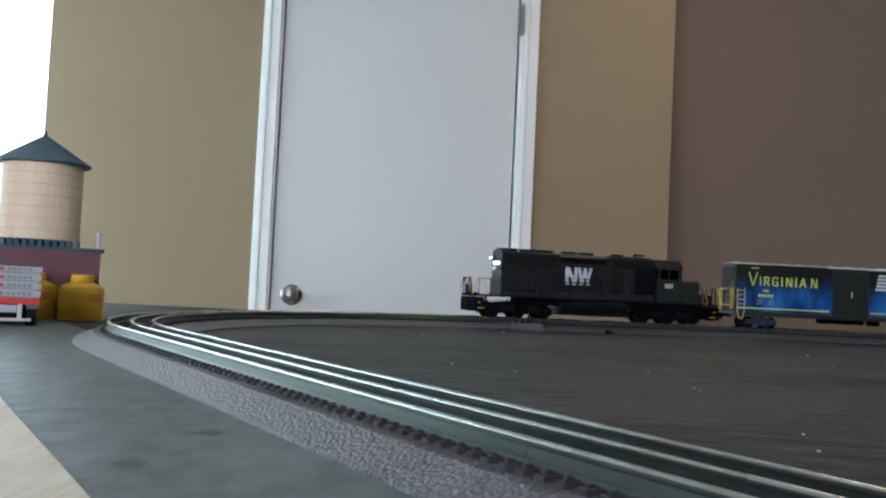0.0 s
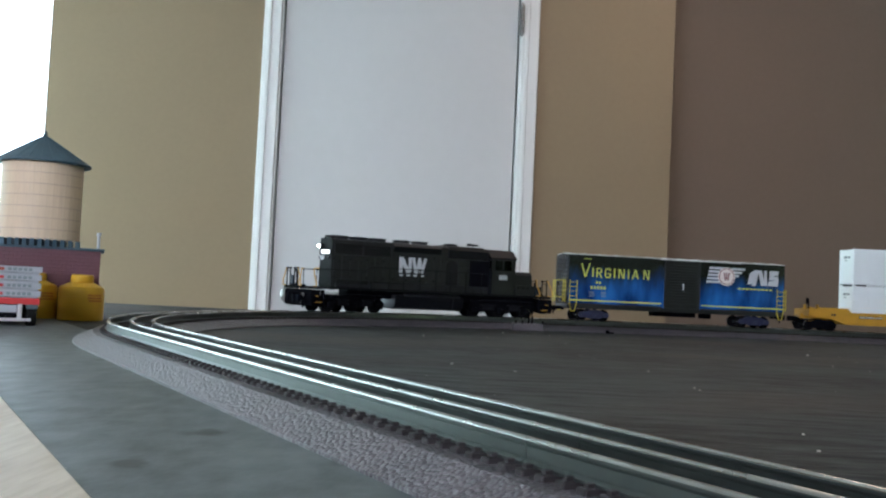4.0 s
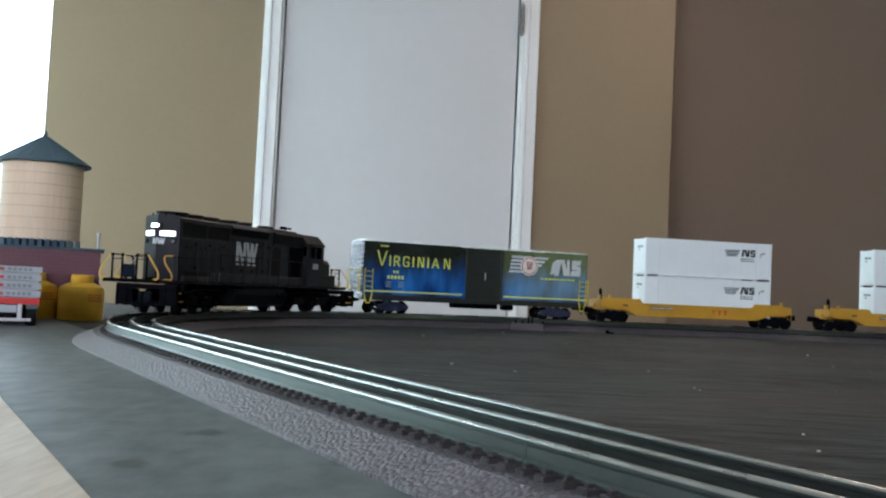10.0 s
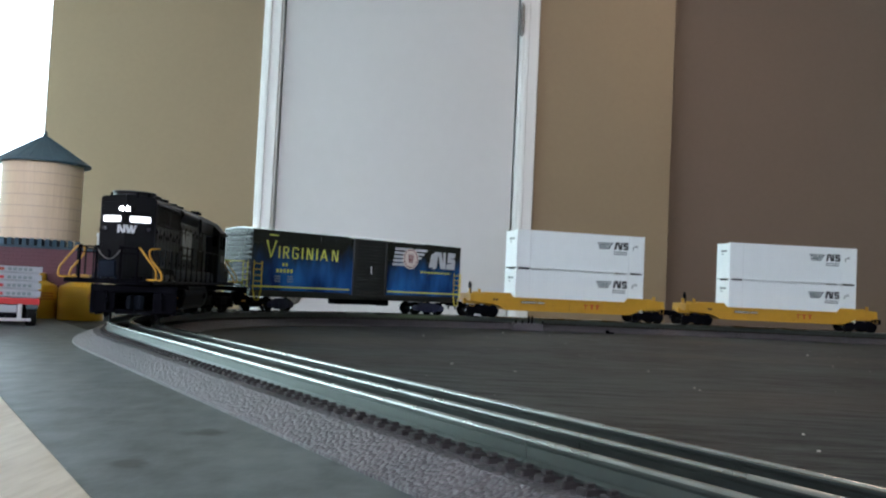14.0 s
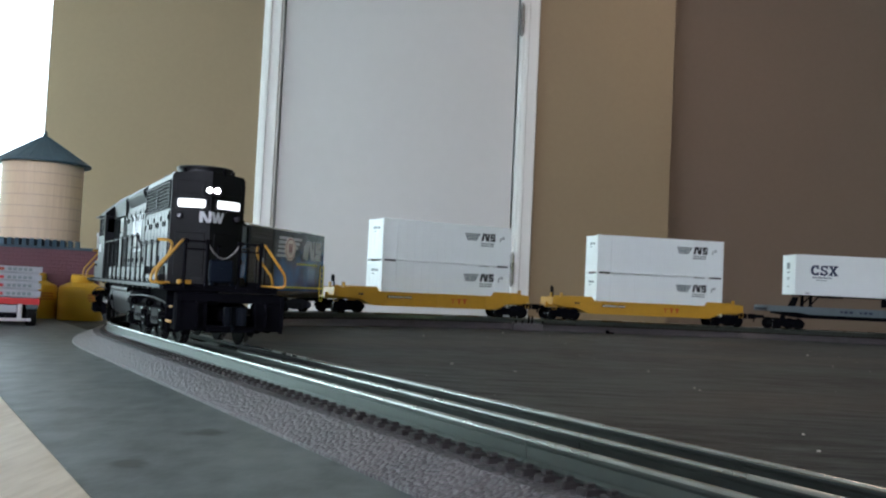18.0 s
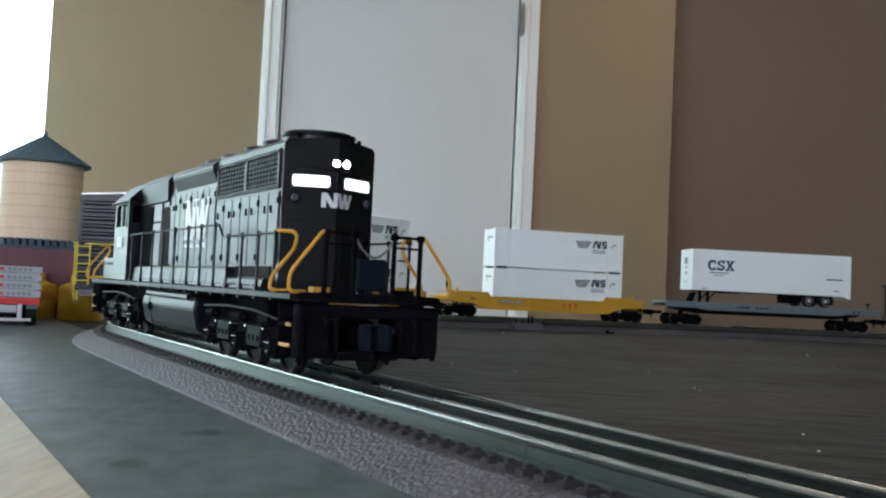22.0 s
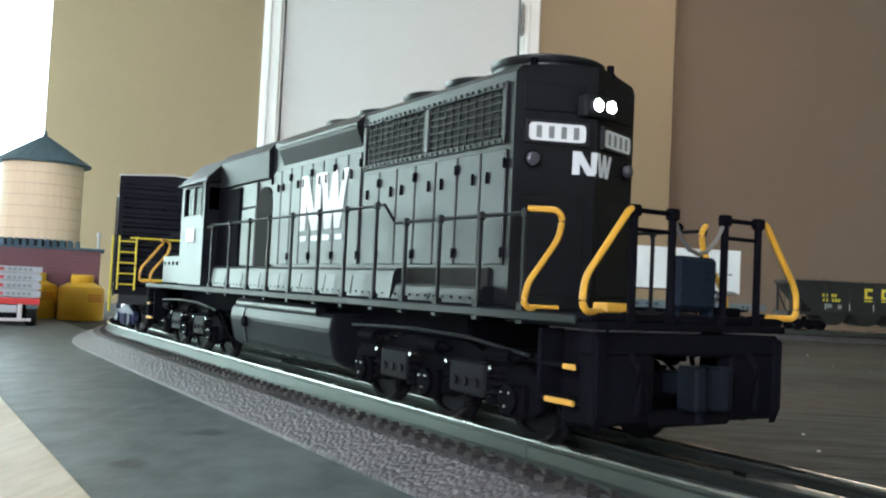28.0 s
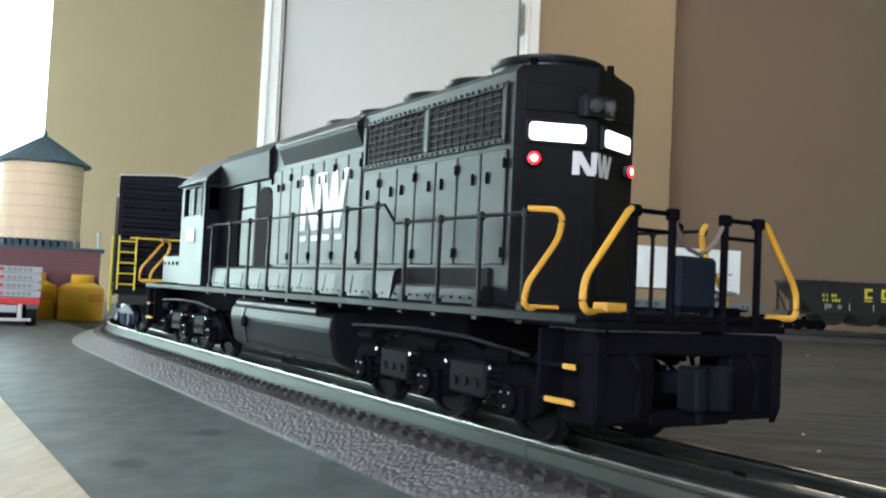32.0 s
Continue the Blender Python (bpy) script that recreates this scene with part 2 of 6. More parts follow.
END_0 = CENTRE_0 - left_of(HEAD_0) * R_0


def line(s):
    """The place and heading at s metres along the track; 0 where the sharp curve begins."""
    if s < -LEN_0:
        return END_0 + along(HEAD_0) * (s + LEN_0), HEAD_0
    if s < 0:
        a = HEAD_1 + s / R_0
        return CENTRE_0 - left_of(a) * R_0, a
    if s < LEN_1:
        a = HEAD_1 + s / R_1
        return CENTRE_1 - left_of(a) * R_1, a
    return END_2 + along(HEAD_2) * (s - LEN_1), HEAD_2


def riding(s, x1, x2):
    """The pose of a vehicle whose pivots x1 (at s + x1 along the track) and x2 ride on the track, and the turn of both trucks."""
    front, a1 = line(s + x1)
    q = s + x2
    for _ in range(5):
        q += (front - line(q)[0]).length - (x1 - x2)
    back, a2 = line(q)
    d = (front - back).normalized()
    o = front - d * x1
    h = math.atan2(d.y, d.x)
    return Matrix.Translation((o.x, o.y, RAIL)) @ Matrix.Rotation(h, 4, "Z"), a1 - h, a2 - h


# way of the engine's leading truck along the track, in millimetres, second by second
WAY = ((0, -54.5), (1, 18), (2, 95), (3, 159.5), (3.5, 189.5), (5.5, 303.5), (6, 332), (7, 387), (8, 439), (9, 491), (10, 543.5), (11, 596.5),
       (12, 649), (13, 700), (14, 747.5), (15, 794), (16, 841), (17, 894), (18, 949), (18.5, 971), (19, 990.5), (20, 1031.5), (21, 1072.5), (22, 1113), (23, 1153),
       (24, 1189.5), (25, 1224), (25.5, 1239.5), (26.2, 1258), (26.9, 1271.4), (27.4, 1275.6), (27.6, 1275.6), (32, 1275.6))


def travelled(t):
    """Metres, glided through the rows above."""
    i = max(k for k in range(len(WAY) - 1) if WAY[k][0] <= t + 1e-6)
    def slope(k):
        if k <= 0 or k >= len(WAY) - 1:
            k = min(max(k, 0), len(WAY) - 2)
            return (WAY[k + 1][1] - WAY[k][1]) / (WAY[k + 1][0] - WAY[k][0])
        l = (WAY[k][1] - WAY[k - 1][1]) / (WAY[k][0] - WAY[k - 1][0])
        r = (WAY[k + 1][1] - WAY[k][1]) / (WAY[k + 1][0] - WAY[k][0])
        return 0.0 if l * r <= 0 else 2 * l * r / (l + r)
    (t0, s0), (t1, s1) = WAY[i], WAY[i + 1]
    w = t1 - t0
    u = (t - t0) / w
    return MM * (s0 * (1 + 2 * u) * (1 - u) ** 2 + slope(i) * w * u * (1 - u) ** 2 + s1 * u * u * (3 - 2 * u) + slope(i + 1) * w * u * u * (u - 1))


# ---------------------------------------------------------------- the room (metres)
WALL_Y = 2.87
WALL_L, WALL_R = -1.295, 0.715
H = 2.44
DOOR_L, DOOR_R, DOOR_H = -0.547, 0.216, 2.03


def slab(name, x0, x1, y0, y1, z0, z1, mat, label, category, bevel=0.0):
    ob = part(name, box(B(), x0, x1, y0, y1, z0, z1, bevel), mat, unit=1)
    return tagged(ob, label, category, kind="structure")


def room():
    slab("floor", -2.5, 3.2, -2.4, 4.4, -0.1, 0, CARPET, "beige carpet on the floor of the room", "floor")
    slab("ceiling", -2.5, 3.2, -2.4, 4.4, H, H + 0.1, CEIL, "white painted ceiling of the room", "ceiling")
    wall = tagged(new("wall_north"), "tan painted wall with a white door in it", "wall", kind="structure")
    part("wall_left", box(B(), WALL_L, DOOR_L - 0.02, WALL_Y, WALL_Y + 0.12, 0, H), TAN, wall, unit=1)
    part("wall_corner", box(B(), -2.42, -2.20, WALL_Y, WALL_Y + 0.12, 0, H), TAN, wall, unit=1)
    part("wall_under_window", box(B(), -2.20, WALL_L, WALL_Y, WALL_Y + 0.12, 0, 0.60), TAN, wall, unit=1)
    part("wall_over_window", box(B(), -2.20, WALL_L, WALL_Y, WALL_Y + 0.12, 2.20, H), TAN, wall, unit=1)
    part("wall_right", box(B(), DOOR_R + 0.02, WALL_R, WALL_Y, WALL_Y + 0.12, 0, H), TAN, wall, unit=1)
    part("wall_over_door", box(B(), DOOR_L - 0.02, DOOR_R + 0.02, WALL_Y, WALL_Y + 0.12, DOOR_H + 0.02, H), TAN, wall, unit=1)
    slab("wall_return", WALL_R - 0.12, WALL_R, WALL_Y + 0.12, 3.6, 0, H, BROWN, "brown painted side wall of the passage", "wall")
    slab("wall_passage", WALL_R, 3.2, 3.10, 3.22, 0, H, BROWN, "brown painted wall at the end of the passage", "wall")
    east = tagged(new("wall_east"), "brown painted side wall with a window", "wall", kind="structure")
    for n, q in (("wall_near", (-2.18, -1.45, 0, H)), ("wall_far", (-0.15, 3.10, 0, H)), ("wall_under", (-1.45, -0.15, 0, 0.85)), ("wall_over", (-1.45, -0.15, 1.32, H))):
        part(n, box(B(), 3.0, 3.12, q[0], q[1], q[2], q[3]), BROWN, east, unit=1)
    south = tagged(new("wall_south"), "tan painted wall behind with an added unseen window", "wall", kind="structure")
    for n, q in (("wall_left", (-2.42, -2.05, 0, H)), ("wall_right", (-0.15, 3.12, 0, H)), ("wall_under", (-2.05, -0.15, 0, 1.0)), ("wall_over", (-2.05, -0.15, 2.12, H))):
        part(n, box(B(), q[0], q[1], -2.3, -2.18, q[2], q[3]), TAN, south, unit=1)
    west = tagged(new("wall_west"), "tan painted wall with a wide bright window", "wall", kind="structure")
    for n, q in (("wall_near", (-2.18, 1.38, 0, H)), ("wall_far", (2.86, WALL_Y, 0, H)), ("wall_under", (1.38, 2.86, 0, 0.62)), ("wall_over", (1.38, 2.86, 1.95, H))):
        part(n, box(B(), -2.42, -2.30, q[0], q[1], q[2], q[3]), TAN, west, unit=1)
    # door
    door = tagged(new("door_1"), "plain white painted room door, closed, with a round knob", "door", kind="structure")
    part("leaf", box(B(), DOOR_L + 0.006, DOOR_R - 0.006, WALL_Y + 0.004, WALL_Y + 0.044, 0.01, DOOR_H, 0.002), WHITE, door, unit=1)
    # unseen panel added behind the leaf to keep light out of its gaps
    part("gap_light_block", box(B(), DOOR_L - 0.018, DOOR_R + 0.018, WALL_Y + 0.046, WALL_Y + 0.07, 0, DOOR_H + 0.018), TRIM, door, unit=1)
    tw = 0.062
    for n, x0, x1, z0, z1 in (("casing", DOOR_L - tw, DOOR_L - 0.004, 0, DOOR_H + tw), ("casing", DOOR_R + 0.004, DOOR_R + tw, 0, DOOR_H + tw), ("casing", DOOR_L - 0.004, DOOR_R + 0.004, DOOR_H + 0.004, DOOR_H + tw)):
        bm = box(B(), x0, x1, WALL_Y - 0.014, WALL_Y - 0.001, z0, z1, 0.004, 2)
        if x1 - x0 < 0.1:
            box(bm, x0 + 0.012, x0 + 0.026, WALL_Y - 0.019, WALL_Y - 0.013, z0, z1, 0.002)
        part(n, bm, TRIM, door, unit=1)
    for x0, x1 in ((DOOR_L - 0.02, DOOR_L), (DOOR_R, DOOR_R + 0.02)):
        part("jamb", box(B(), x0, x1, WALL_Y, WALL_Y + 0.12, 0, DOOR_H + 0.02), TRIM, door, unit=1)
    for z in (0.28, 1.03, 1.832):
        hx = DOOR_R + 0.004
        bm = rod(B(), (hx, WALL_Y - 0.020, z - 0.046), (hx, WALL_Y - 0.020, z + 0.046), 0.0075, 10)
        box(bm, hx - 0.006, hx + 0.006, WALL_Y - 0.017, WALL_Y + 0.003, z - 0.045, z + 0.045)
        for k in (-0.05, 0.05):
            rod(bm, (hx, WALL_Y - 0.020, z + k - 0.004), (hx, WALL_Y - 0.020, z + k + 0.004), 0.004, 8)
        part("hinge", bm, NICKEL, door, "satin nickel hinge", unit=1)
    bm = lathe(B(), [(0.033, 0), (0.033, 0.004), (0.028, 0.009), (0.013, 0.012), (0.011, 0.03), (0.022, 0.036), (0.028, 0.048), (0.026, 0.060), (0.015, 0.066)], 24)
    part("door_knob", bm, NICKEL, door, "round satin nickel knob", unit=1, smooth=True, at=Matrix.Translation((DOOR_L + 0.072, WALL_Y + 0.004, 0.917)) @ pose(0, 0, 0, 90, 0, 0))


room()

# ---------------------------------------------------------------- table


def table():
    t = tagged(new("layout_table"), "weathered grey plywood table top on pine framing", "table", kind="")
    # plywood, cut along the slanting near edge
    edge_a, edge_b = Vector((-0.178, 0.371)), Vector((-0.084, 0.220))
    d = (edge_b - edge_a).normalized()
    far, near = edge_a - d * 1.1, edge_b + d * 0.7
    dt = along(HEAD_2)
    seam_far, seam_near = END_2 - dt * 1.0, END_2 + dt * 1.05
    part("outer_plywood_sheet", prism(B(), [(far.x, far.y), (near.x, near.y), (seam_near.x, seam_near.y), (seam_far.x, seam_far.y)], TABLE - 0.012, TABLE, "z"), PLYGREEN, t, "smooth grey-green plywood with knots", unit=1)
    part("inner_plywood_sheet", prism(B(), [(seam_far.x, seam_far.y), (seam_near.x, seam_near.y), (2.45, seam_near.y), (2.45, 1.62), (seam_far.x, 1.62)][::-1], TABLE - 0.012, TABLE, "z"), PLYWOOD, t, "dark weathered plywood with open grain", unit=1)
    n = Vector((d.y, -d.x))
    if n.x > 0:
        n = -n
    q = [far, near, near + n * 0.09, far + n * 0.09]
    part("edge_board", prism(B(), [(p.x, p.y) for p in q], TABLE - 0.030, TABLE + 0.001, "z", 0.001), PINE, t, "bare pine edge board", unit=1)
    for x, y in ((-0.5, 1.5), (2.3, 1.5), (2.3, 0.05), (0.2, 0.05)):
        part("leg", box(B(), x - 0.04, x + 0.04, y - 0.04, y + 0.04, 0, TABLE - 0.012, 0.003), PINE, t, unit=1)
    return t


table()
# ---------------------------------------------------------------- track


def swept(bm, profile, s0, s1, step=0.012):
    """A closed cross-section of (metres to the right of the line, height) rows drawn along the track."""
    n = max(2, round((s1 - s0) / step))
    prev = None
    k = len(profile)
    for i in range(n + 1):
        p, a = line(s0 + (s1 - s0) * i / n)
        l = left_of(a)
        ring = [bm.verts.new((p.x - l.x * o, p.y - l.y * o, z)) for o, z in profile]
        if prev:
            for j in range(k):
                bm.faces.new((prev[j], prev[(j + 1) % k], ring[(j + 1) % k], ring[j]))
        else:
            bm.faces.new(ring[::-1])
        prev = ring
    bm.faces.new(prev)
    return bm


BED_TOP = RAIL - 0.0085
TIE_MESH = None


def rail_profile(o):
    z = RAIL
    return [(o - 0.0022, BED_TOP + 0.0016), (o + 0.0022, BED_TOP + 0.0016), (o + 0.0022, BED_TOP + 0.0024), (o + 0.0009, BED_TOP + 0.0032), (o + 0.0009, z - 0.0022),
            (o + 0.0015, z - 0.0014), (o + 0.0015, z - 0.0008), (o + 0.0010, z - 0.0005), (o - 0.0010, z - 0.0005), (o - 0.0015, z - 0.0008), (o - 0.0015, z - 0.0014), (o - 0.0009, z - 0.0022), (o - 0.0009, BED_TOP + 0.0032), (o - 0.0022, BED_TOP + 0.0024)]


def track_section(s0, s1, shape):
    sec = thing("track_section", shape + " track section, three nickel rails on grey moulded roadbed", "model track", group="track sections")
    bed = [(-0.0425, TABLE), (0.0425, TABLE), (0.0425, TABLE + 0.0012), (0.0300, BED_TOP - 0.0008), (0.0285, BED_TOP), (-0.0285, BED_TOP), (-0.0300, BED_TOP - 0.0008), (-0.0425, TABLE + 0.0012)]
    part("roadbed", swept(B(), bed, s0 + 0.0002, s1 - 0.0002), BALLAST, sec, unit=1)
    for o in (-0.0173, 0.0, 0.0173):
        rail = part("rail", swept(B(), rail_profile(o), s0 + 0.0002, s1 - 0.0002), RAILSIDE, sec, unit=1, smooth=True)
        part("railhead", swept(B(), [(o - 0.0013, RAIL - 0.0012), (o + 0.0013, RAIL - 0.0012), (o + 0.0013, RAIL - 0.0007), (o + 0.00115, RAIL - 0.0003), (o + 0.0008, RAIL), (o, RAIL + 0.00015), (o - 0.0008, RAIL), (o - 0.00115, RAIL - 0.0003), (o - 0.0013, RAIL - 0.0007)], s0 + 0.0002, s1 - 0.0002), STEEL, rail, "bright running surface", unit=1, smooth=True)
    pitch = (s1 - s0) / round((s1 - s0) / 0.0078)
    n = round((s1 - s0) / pitch)
    for i in range(n):
        p, a = line(s0 + (i + 0.5) * pitch)
        t = new("tie", TIE_MESH)
        t.parent = sec
        t.matrix_basis = Matrix.Translation((p.x, p.y, BED_TOP)) @ Matrix.Rotation(a, 4, "Z")
    return sec


def tie_mesh():
    bm = B()
    box(bm, -0.0018, 0.0018, -0.0232, 0.0232, -0.0012, 0.0017, 0.0004)
    for y in (-0.0205, -0.0141, 0.0141, 0.0205):
        box(bm, -0.0009, 0.0009, y - 0.0011, y + 0.0011, 0.0016, 0.0026)
    me = bpy.data.meshes.new("tie")
    bm.to_mesh(me)
    bm.free()
    me.materials.append(TIE)
    return me


TIE_MESH = tie_mesh()
cuts = [0.0, 0.360, 0.720, 1.079, 1.294, 1.548]
for s0, s1 in zip(cuts, cuts[1:]):
    track_section(s0, s1, "curved" if s0 < LEN_1 * 0.95 else "straight")
back = [-LEN_0 - 0.254 * k for k in range(0, 8)][::-1] + [-LEN_0 * 0.667, -LEN_0 * 0.333, 0.0]
for s0, s1 in zip(back, back[1:]):
    track_section(s0, s1, "gently curved" if s0 >= -LEN_0 - 0.001 else "straight")

# small black feeder clip with two prongs on the far straight, and a stray screw
clip = thing("track_feeder_clip", "small black wire feeder clip beside the far rails", "track clip", Matrix.Translation((0.125, 1.278, TABLE)) @ Matrix.Rotation(radians(12), 4, 'Z'))
part("clip_body", box(B(), -24, 20, -9, 3, 0, 10.5, 1.0), BALLAST, clip)
for x, z in ((-18, 14), (-8, 14), (1, 21), (6, 21), (22, 14)):
    part("terminal", rod(B(), (x, 0, 9), (x, 0, z), 1.4, 8), MATT, clip)
specks = B()
rnd = random.Random(11)
for x, y, r in [(-0.017, 0.999, 0.0016), (0.082, 1.159, 0.0016), (0.01, 0.637, 0.0011), (0.394, 0.964, 0.0015), (0.15, 0.369, 0.0008), (0.111, 0.291, 0.0007), (0.139, 0.328, 0.0009)] + [(rnd.uniform(-0.02, 0.8), rnd.uniform(0.3, 1.2), rnd.uniform(0.0003, 0.0008)) for k in range(60)]:
    m = Matrix.Translation((x, y, TABLE + r * 0.4)) @ Matrix.Rotation(rnd.uniform(0, 3), 4, "Z") @ Matrix.Diagonal((1, rnd.uniform(0.5, 1), 0.6, 1))
    if (Vector((x, y)) - END_2).length > 0.06 and x > -0.02 and x - 0.03 > END_2.x + (END_2.y - y) * 0.62:
        bmesh.ops.create_icosphere(specks, subdivisions=1, radius=r, matrix=m)
tagged(part("table_crumbs", specks, CRUMB, unit=1), "pale crumbs and dust scattered on the dark plywood", "dust", kind="stuff")
screw = thing("loose_screw", "small black screw lying by the far track", "screw", Matrix.Translation((0.24, 1.285, TABLE)) @ Matrix.Rotation(radians(35), 4, "Z"))
part("shank", rod(B(), (0, 0, 1.6), (11, 0, 1.6), 1.4, 8), MATT, screw)
part("head", rod(B(), (-2, 0, 2.9), (0, 0, 2.9), 2.9, 12), MATT, screw)
clip["label"] = "grey feeder block with small black prongs beside the far rails"

# ---------------------------------------------------------------- rolling stock: shared parts
WHEELS = []     # (wheelset, place on its truck, radius)
TRUCKS = []     # (truck, vehicle, which pivot)


TREAD = material("polished treads and added glints", (0.42, 0.43, 0.44), 0.25, 1.0, grain=0.1, scale=150)


def wheel_mesh(r):
    bm = B()
    for s in (-1, 1):
        y0 = 15.2 * s
        prof = [(r + 1.1, y0), (r + 1.1, y0 + 0.8 * s), (r, y0 + 1.2 * s), (r - 0.2, y0 + 4.6 * s), (r - 1.6, y0 + 4.6 * s), (r - 2.2, y0 + 3.6 * s), (r * 0.42, y0 + 3.4 * s), (r * 0.3, y0 + 4.8 * s)]
        rings = [[bm.verts.new((rr * math.cos(2 * math.pi * k / 24), y, rr * math.sin(2 * math.pi * k / 24))) for k in range(24)] for rr, y in prof]
        for a, b in zip(rings, rings[1:]):
            for k in range(24):
                bm.faces.new((a[k], a[(k + 1) % 24], b[(k + 1) % 24], b[k]))
        bm.faces.new(rings[0][::-1])
        bm.faces.new(rings[-1])
    rod(bm, (0, -15.4, 0), (0, 15.4, 0), 1.8, 10)
    return bm


def add_wheels(truck, places, r, mat):
    for x in places:
        w = part("wheelset", wheel_mesh(r), mat, truck, smooth=True, at=Matrix.Translation((x * MM, 0, r * MM)))
        w.data.materials.append(TREAD)
        for f in w.data.polygons:
            c = math.hypot(f.center.x, f.center.z) / MM
            if r - 0.6 < c < r + 0.75 and abs(f.normal.y) < 0.5:
                f.material_index = 1
        WHEELS.append((w, x * MM, r * MM))


def freight_truck(parent, x, which, mat, r=8.2):
    bm = box(B(), -5, 5, -21, 21, 9, 15, 1.0)
    rod(bm, (0, 0, 14), (0, 0, 21), 4, 12)
    t = part("truck", bm, mat, parent, at=Matrix.Translation((x * MM, 0, 0)))
    for s in (-1, 1):
        bm = B()
        y0, y1 = (21, 24.5) if s > 0 else (-24.5, -21)
        prism(bm, [(-24, 7), (-20, 5), (-14, 6), (-9, 3.5), (9, 3.5), (14, 6), (20, 5), (24, 7), (24, 11.5), (19, 13), (8, 16.5), (-8, 16.5), (-19, 13), (-24, 11.5)], y0, y1, "y", 0.5)
        for q in (-17.5, 17.5):
            rod(bm, (q, y0 if s < 0 else y1, 8.2), (q, (y0 - 1.8) if s < 0 else (y1 + 1.8), 8.2), 3.2, 12)
            box(bm, q - 3.6, q + 3.6, min(y0, y1), max(y0, y1) + 0.6 * (s > 0), 10.5, 13.2)
        for q in (-4, 0, 4):
            rod(bm, (q, (y1 + 0.8) if s > 0 else (y0 - 0.8), 4.2), (q, (y1 + 0.8) if s > 0 else (y0 - 0.8), 11), 1.5, 8)
        part("sideframe", bm, mat, t)
    bm = B()
    for q in (-12, 12):
        box(bm, q - 1.5, q + 1.5, -17, 17, 5, 8)
    part("brake_beam", bm, mat, t)
    add_wheels(t, (-17.5, 17.5), r, STEELDARK)
    TRUCKS.append((t, parent, which, x * MM))
    return t


def coupler(parent, x, way, mat):
    bm = box(B(), min(x, x + way * 14), max(x, x + way * 14), -2.2, 2.2, 15, 20, 0.6)
    q = x + way * 14
    prism(bm, [(q, -5), (q + way * 9, -6), (q + way * 10, -3), (q + way * 5, -1), (q + way * 5, 2), (q + way * 9, 3.5), (q + way * 8, 6), (q, 5)], 13, 21, "z", 0.5)
    rod(bm, (q + way * 2, 0, 8), (q + way * 2, 0, 14), 1.0, 8)
    return part("coupler", bm, mat, parent)


def ladder(parent, mat, at, w, z0, z1, rungs, face, label="", extra=()):
    """A ladder of two stiles and rungs in the plane square to face ('y' or 'x'), at the place at."""
    bm = B()
    def P(u, v):
        return (at[0] + u, at[1], v) if face == "y" else (at[0], at[1] + u, v)
    for u in (-w / 2, w / 2):
        pipe(bm, [P(u, z0), P(u, z1)], 0.6, 6)
    for k in range(rungs):
        z = z0 + (z1 - z0) * (k + 0.5) / rungs
        pipe(bm, [P(-w / 2, z), P(w / 2, z)], 0.48, 6)
    for u, v, uu, vv in extra:
        pipe(bm, [P(u, v), P(uu, vv)], 0.75, 6)
    return part("ladder", bm, mat, parent, label)


def decal(name, parent, polys, mat, origin, size, side, off, label=""):
    """Flat painted shapes on a vehicle's side: polys in (u to the reader's right, v up), scaled by size, side +1 left or -1 right of the vehicle."""
    bm = B()
    for i, poly in enumerate(polys):
        pts = [(origin[0] - side * u * size, origin[1] + v * size) for u, v in poly]
        t = 0.16 + 0.015 * (i % 6)
        prism(bm, pts, off * side, (off + t) * side, "y")
    return part(name, bm, mat, parent, label)


def bar(u0, u1, v0, v1, lean=0.0):
    return [(u0, v0), (u1, v0), (u1 + lean, v1), (u0 + lean, v1)]


RAILROAD_MARK = [bar(0, 0.13, 0, 0.6), [(0.0, 0.6), (0.15, 0.6), (0.42, 0), (0.27, 0)], bar(0.34, 0.46, 0.05, 0.6), [(0.46, 0.6), (0.58, 0.6), (0.68, 0), (0.56, 0)],
                 bar(0.60, 0.70, 0, 0.6, 0.10), [(0.70, 0.6), (0.80, 0.6), (0.88, 0), (0.77, 0)], bar(0.79, 0.89, 0, 0.6, 0.13)]

# ---------------------------------------------------------------- the diesel locomotive
# origin under the end of the long hood, at railhead; x is the way it runs
loco = thing("diesel_locomotive", "black model diesel locomotive running long hood first on the track", "locomotive")


V_BASE, V_RIDGE, V_HALF = -4.0, 4.4, 21.0


def v_x(y):
    """How far forward the V-shaped hood end stands at y."""
    return V_RIDGE - (V_RIDGE - V_BASE) * abs(y) / V_HALF


def hood_shell():
    """The long hood with its V-shaped end and bevelled roof edges."""
    bm = B()
    prof = [(V_HALF, 32.6), (V_HALF, 94.6), (19.6, 96.4), (10, 97.3), (0, 97.6), (-10, 97.3), (-19.6, 96.4), (-V_HALF, 94.6), (-V_HALF, 32.6)]
    a = [bm.verts.new((v_x(y), y, z)) for y, z in prof]
    b = [bm.verts.new((-246, y, z)) for y, z in prof]
    n = len(prof)
    for i in range(n - 1):
        bm.faces.new((a[i], b[i], b[i + 1], a[i + 1]))
    bm.faces.new((a[n - 1], b[n - 1], b[0], a[0]))
    low = bm.verts.new((V_RIDGE, 0, 32.6))
    bm.faces.new((a[0], a[1], a[2], a[3], a[4], low))
    bm.faces.new((low, a[4], a[5], a[6], a[7], a[8]))
    bm.faces.new(b[::-1])
    bm.faces.new((a[0], low, a[8]))
    return bm


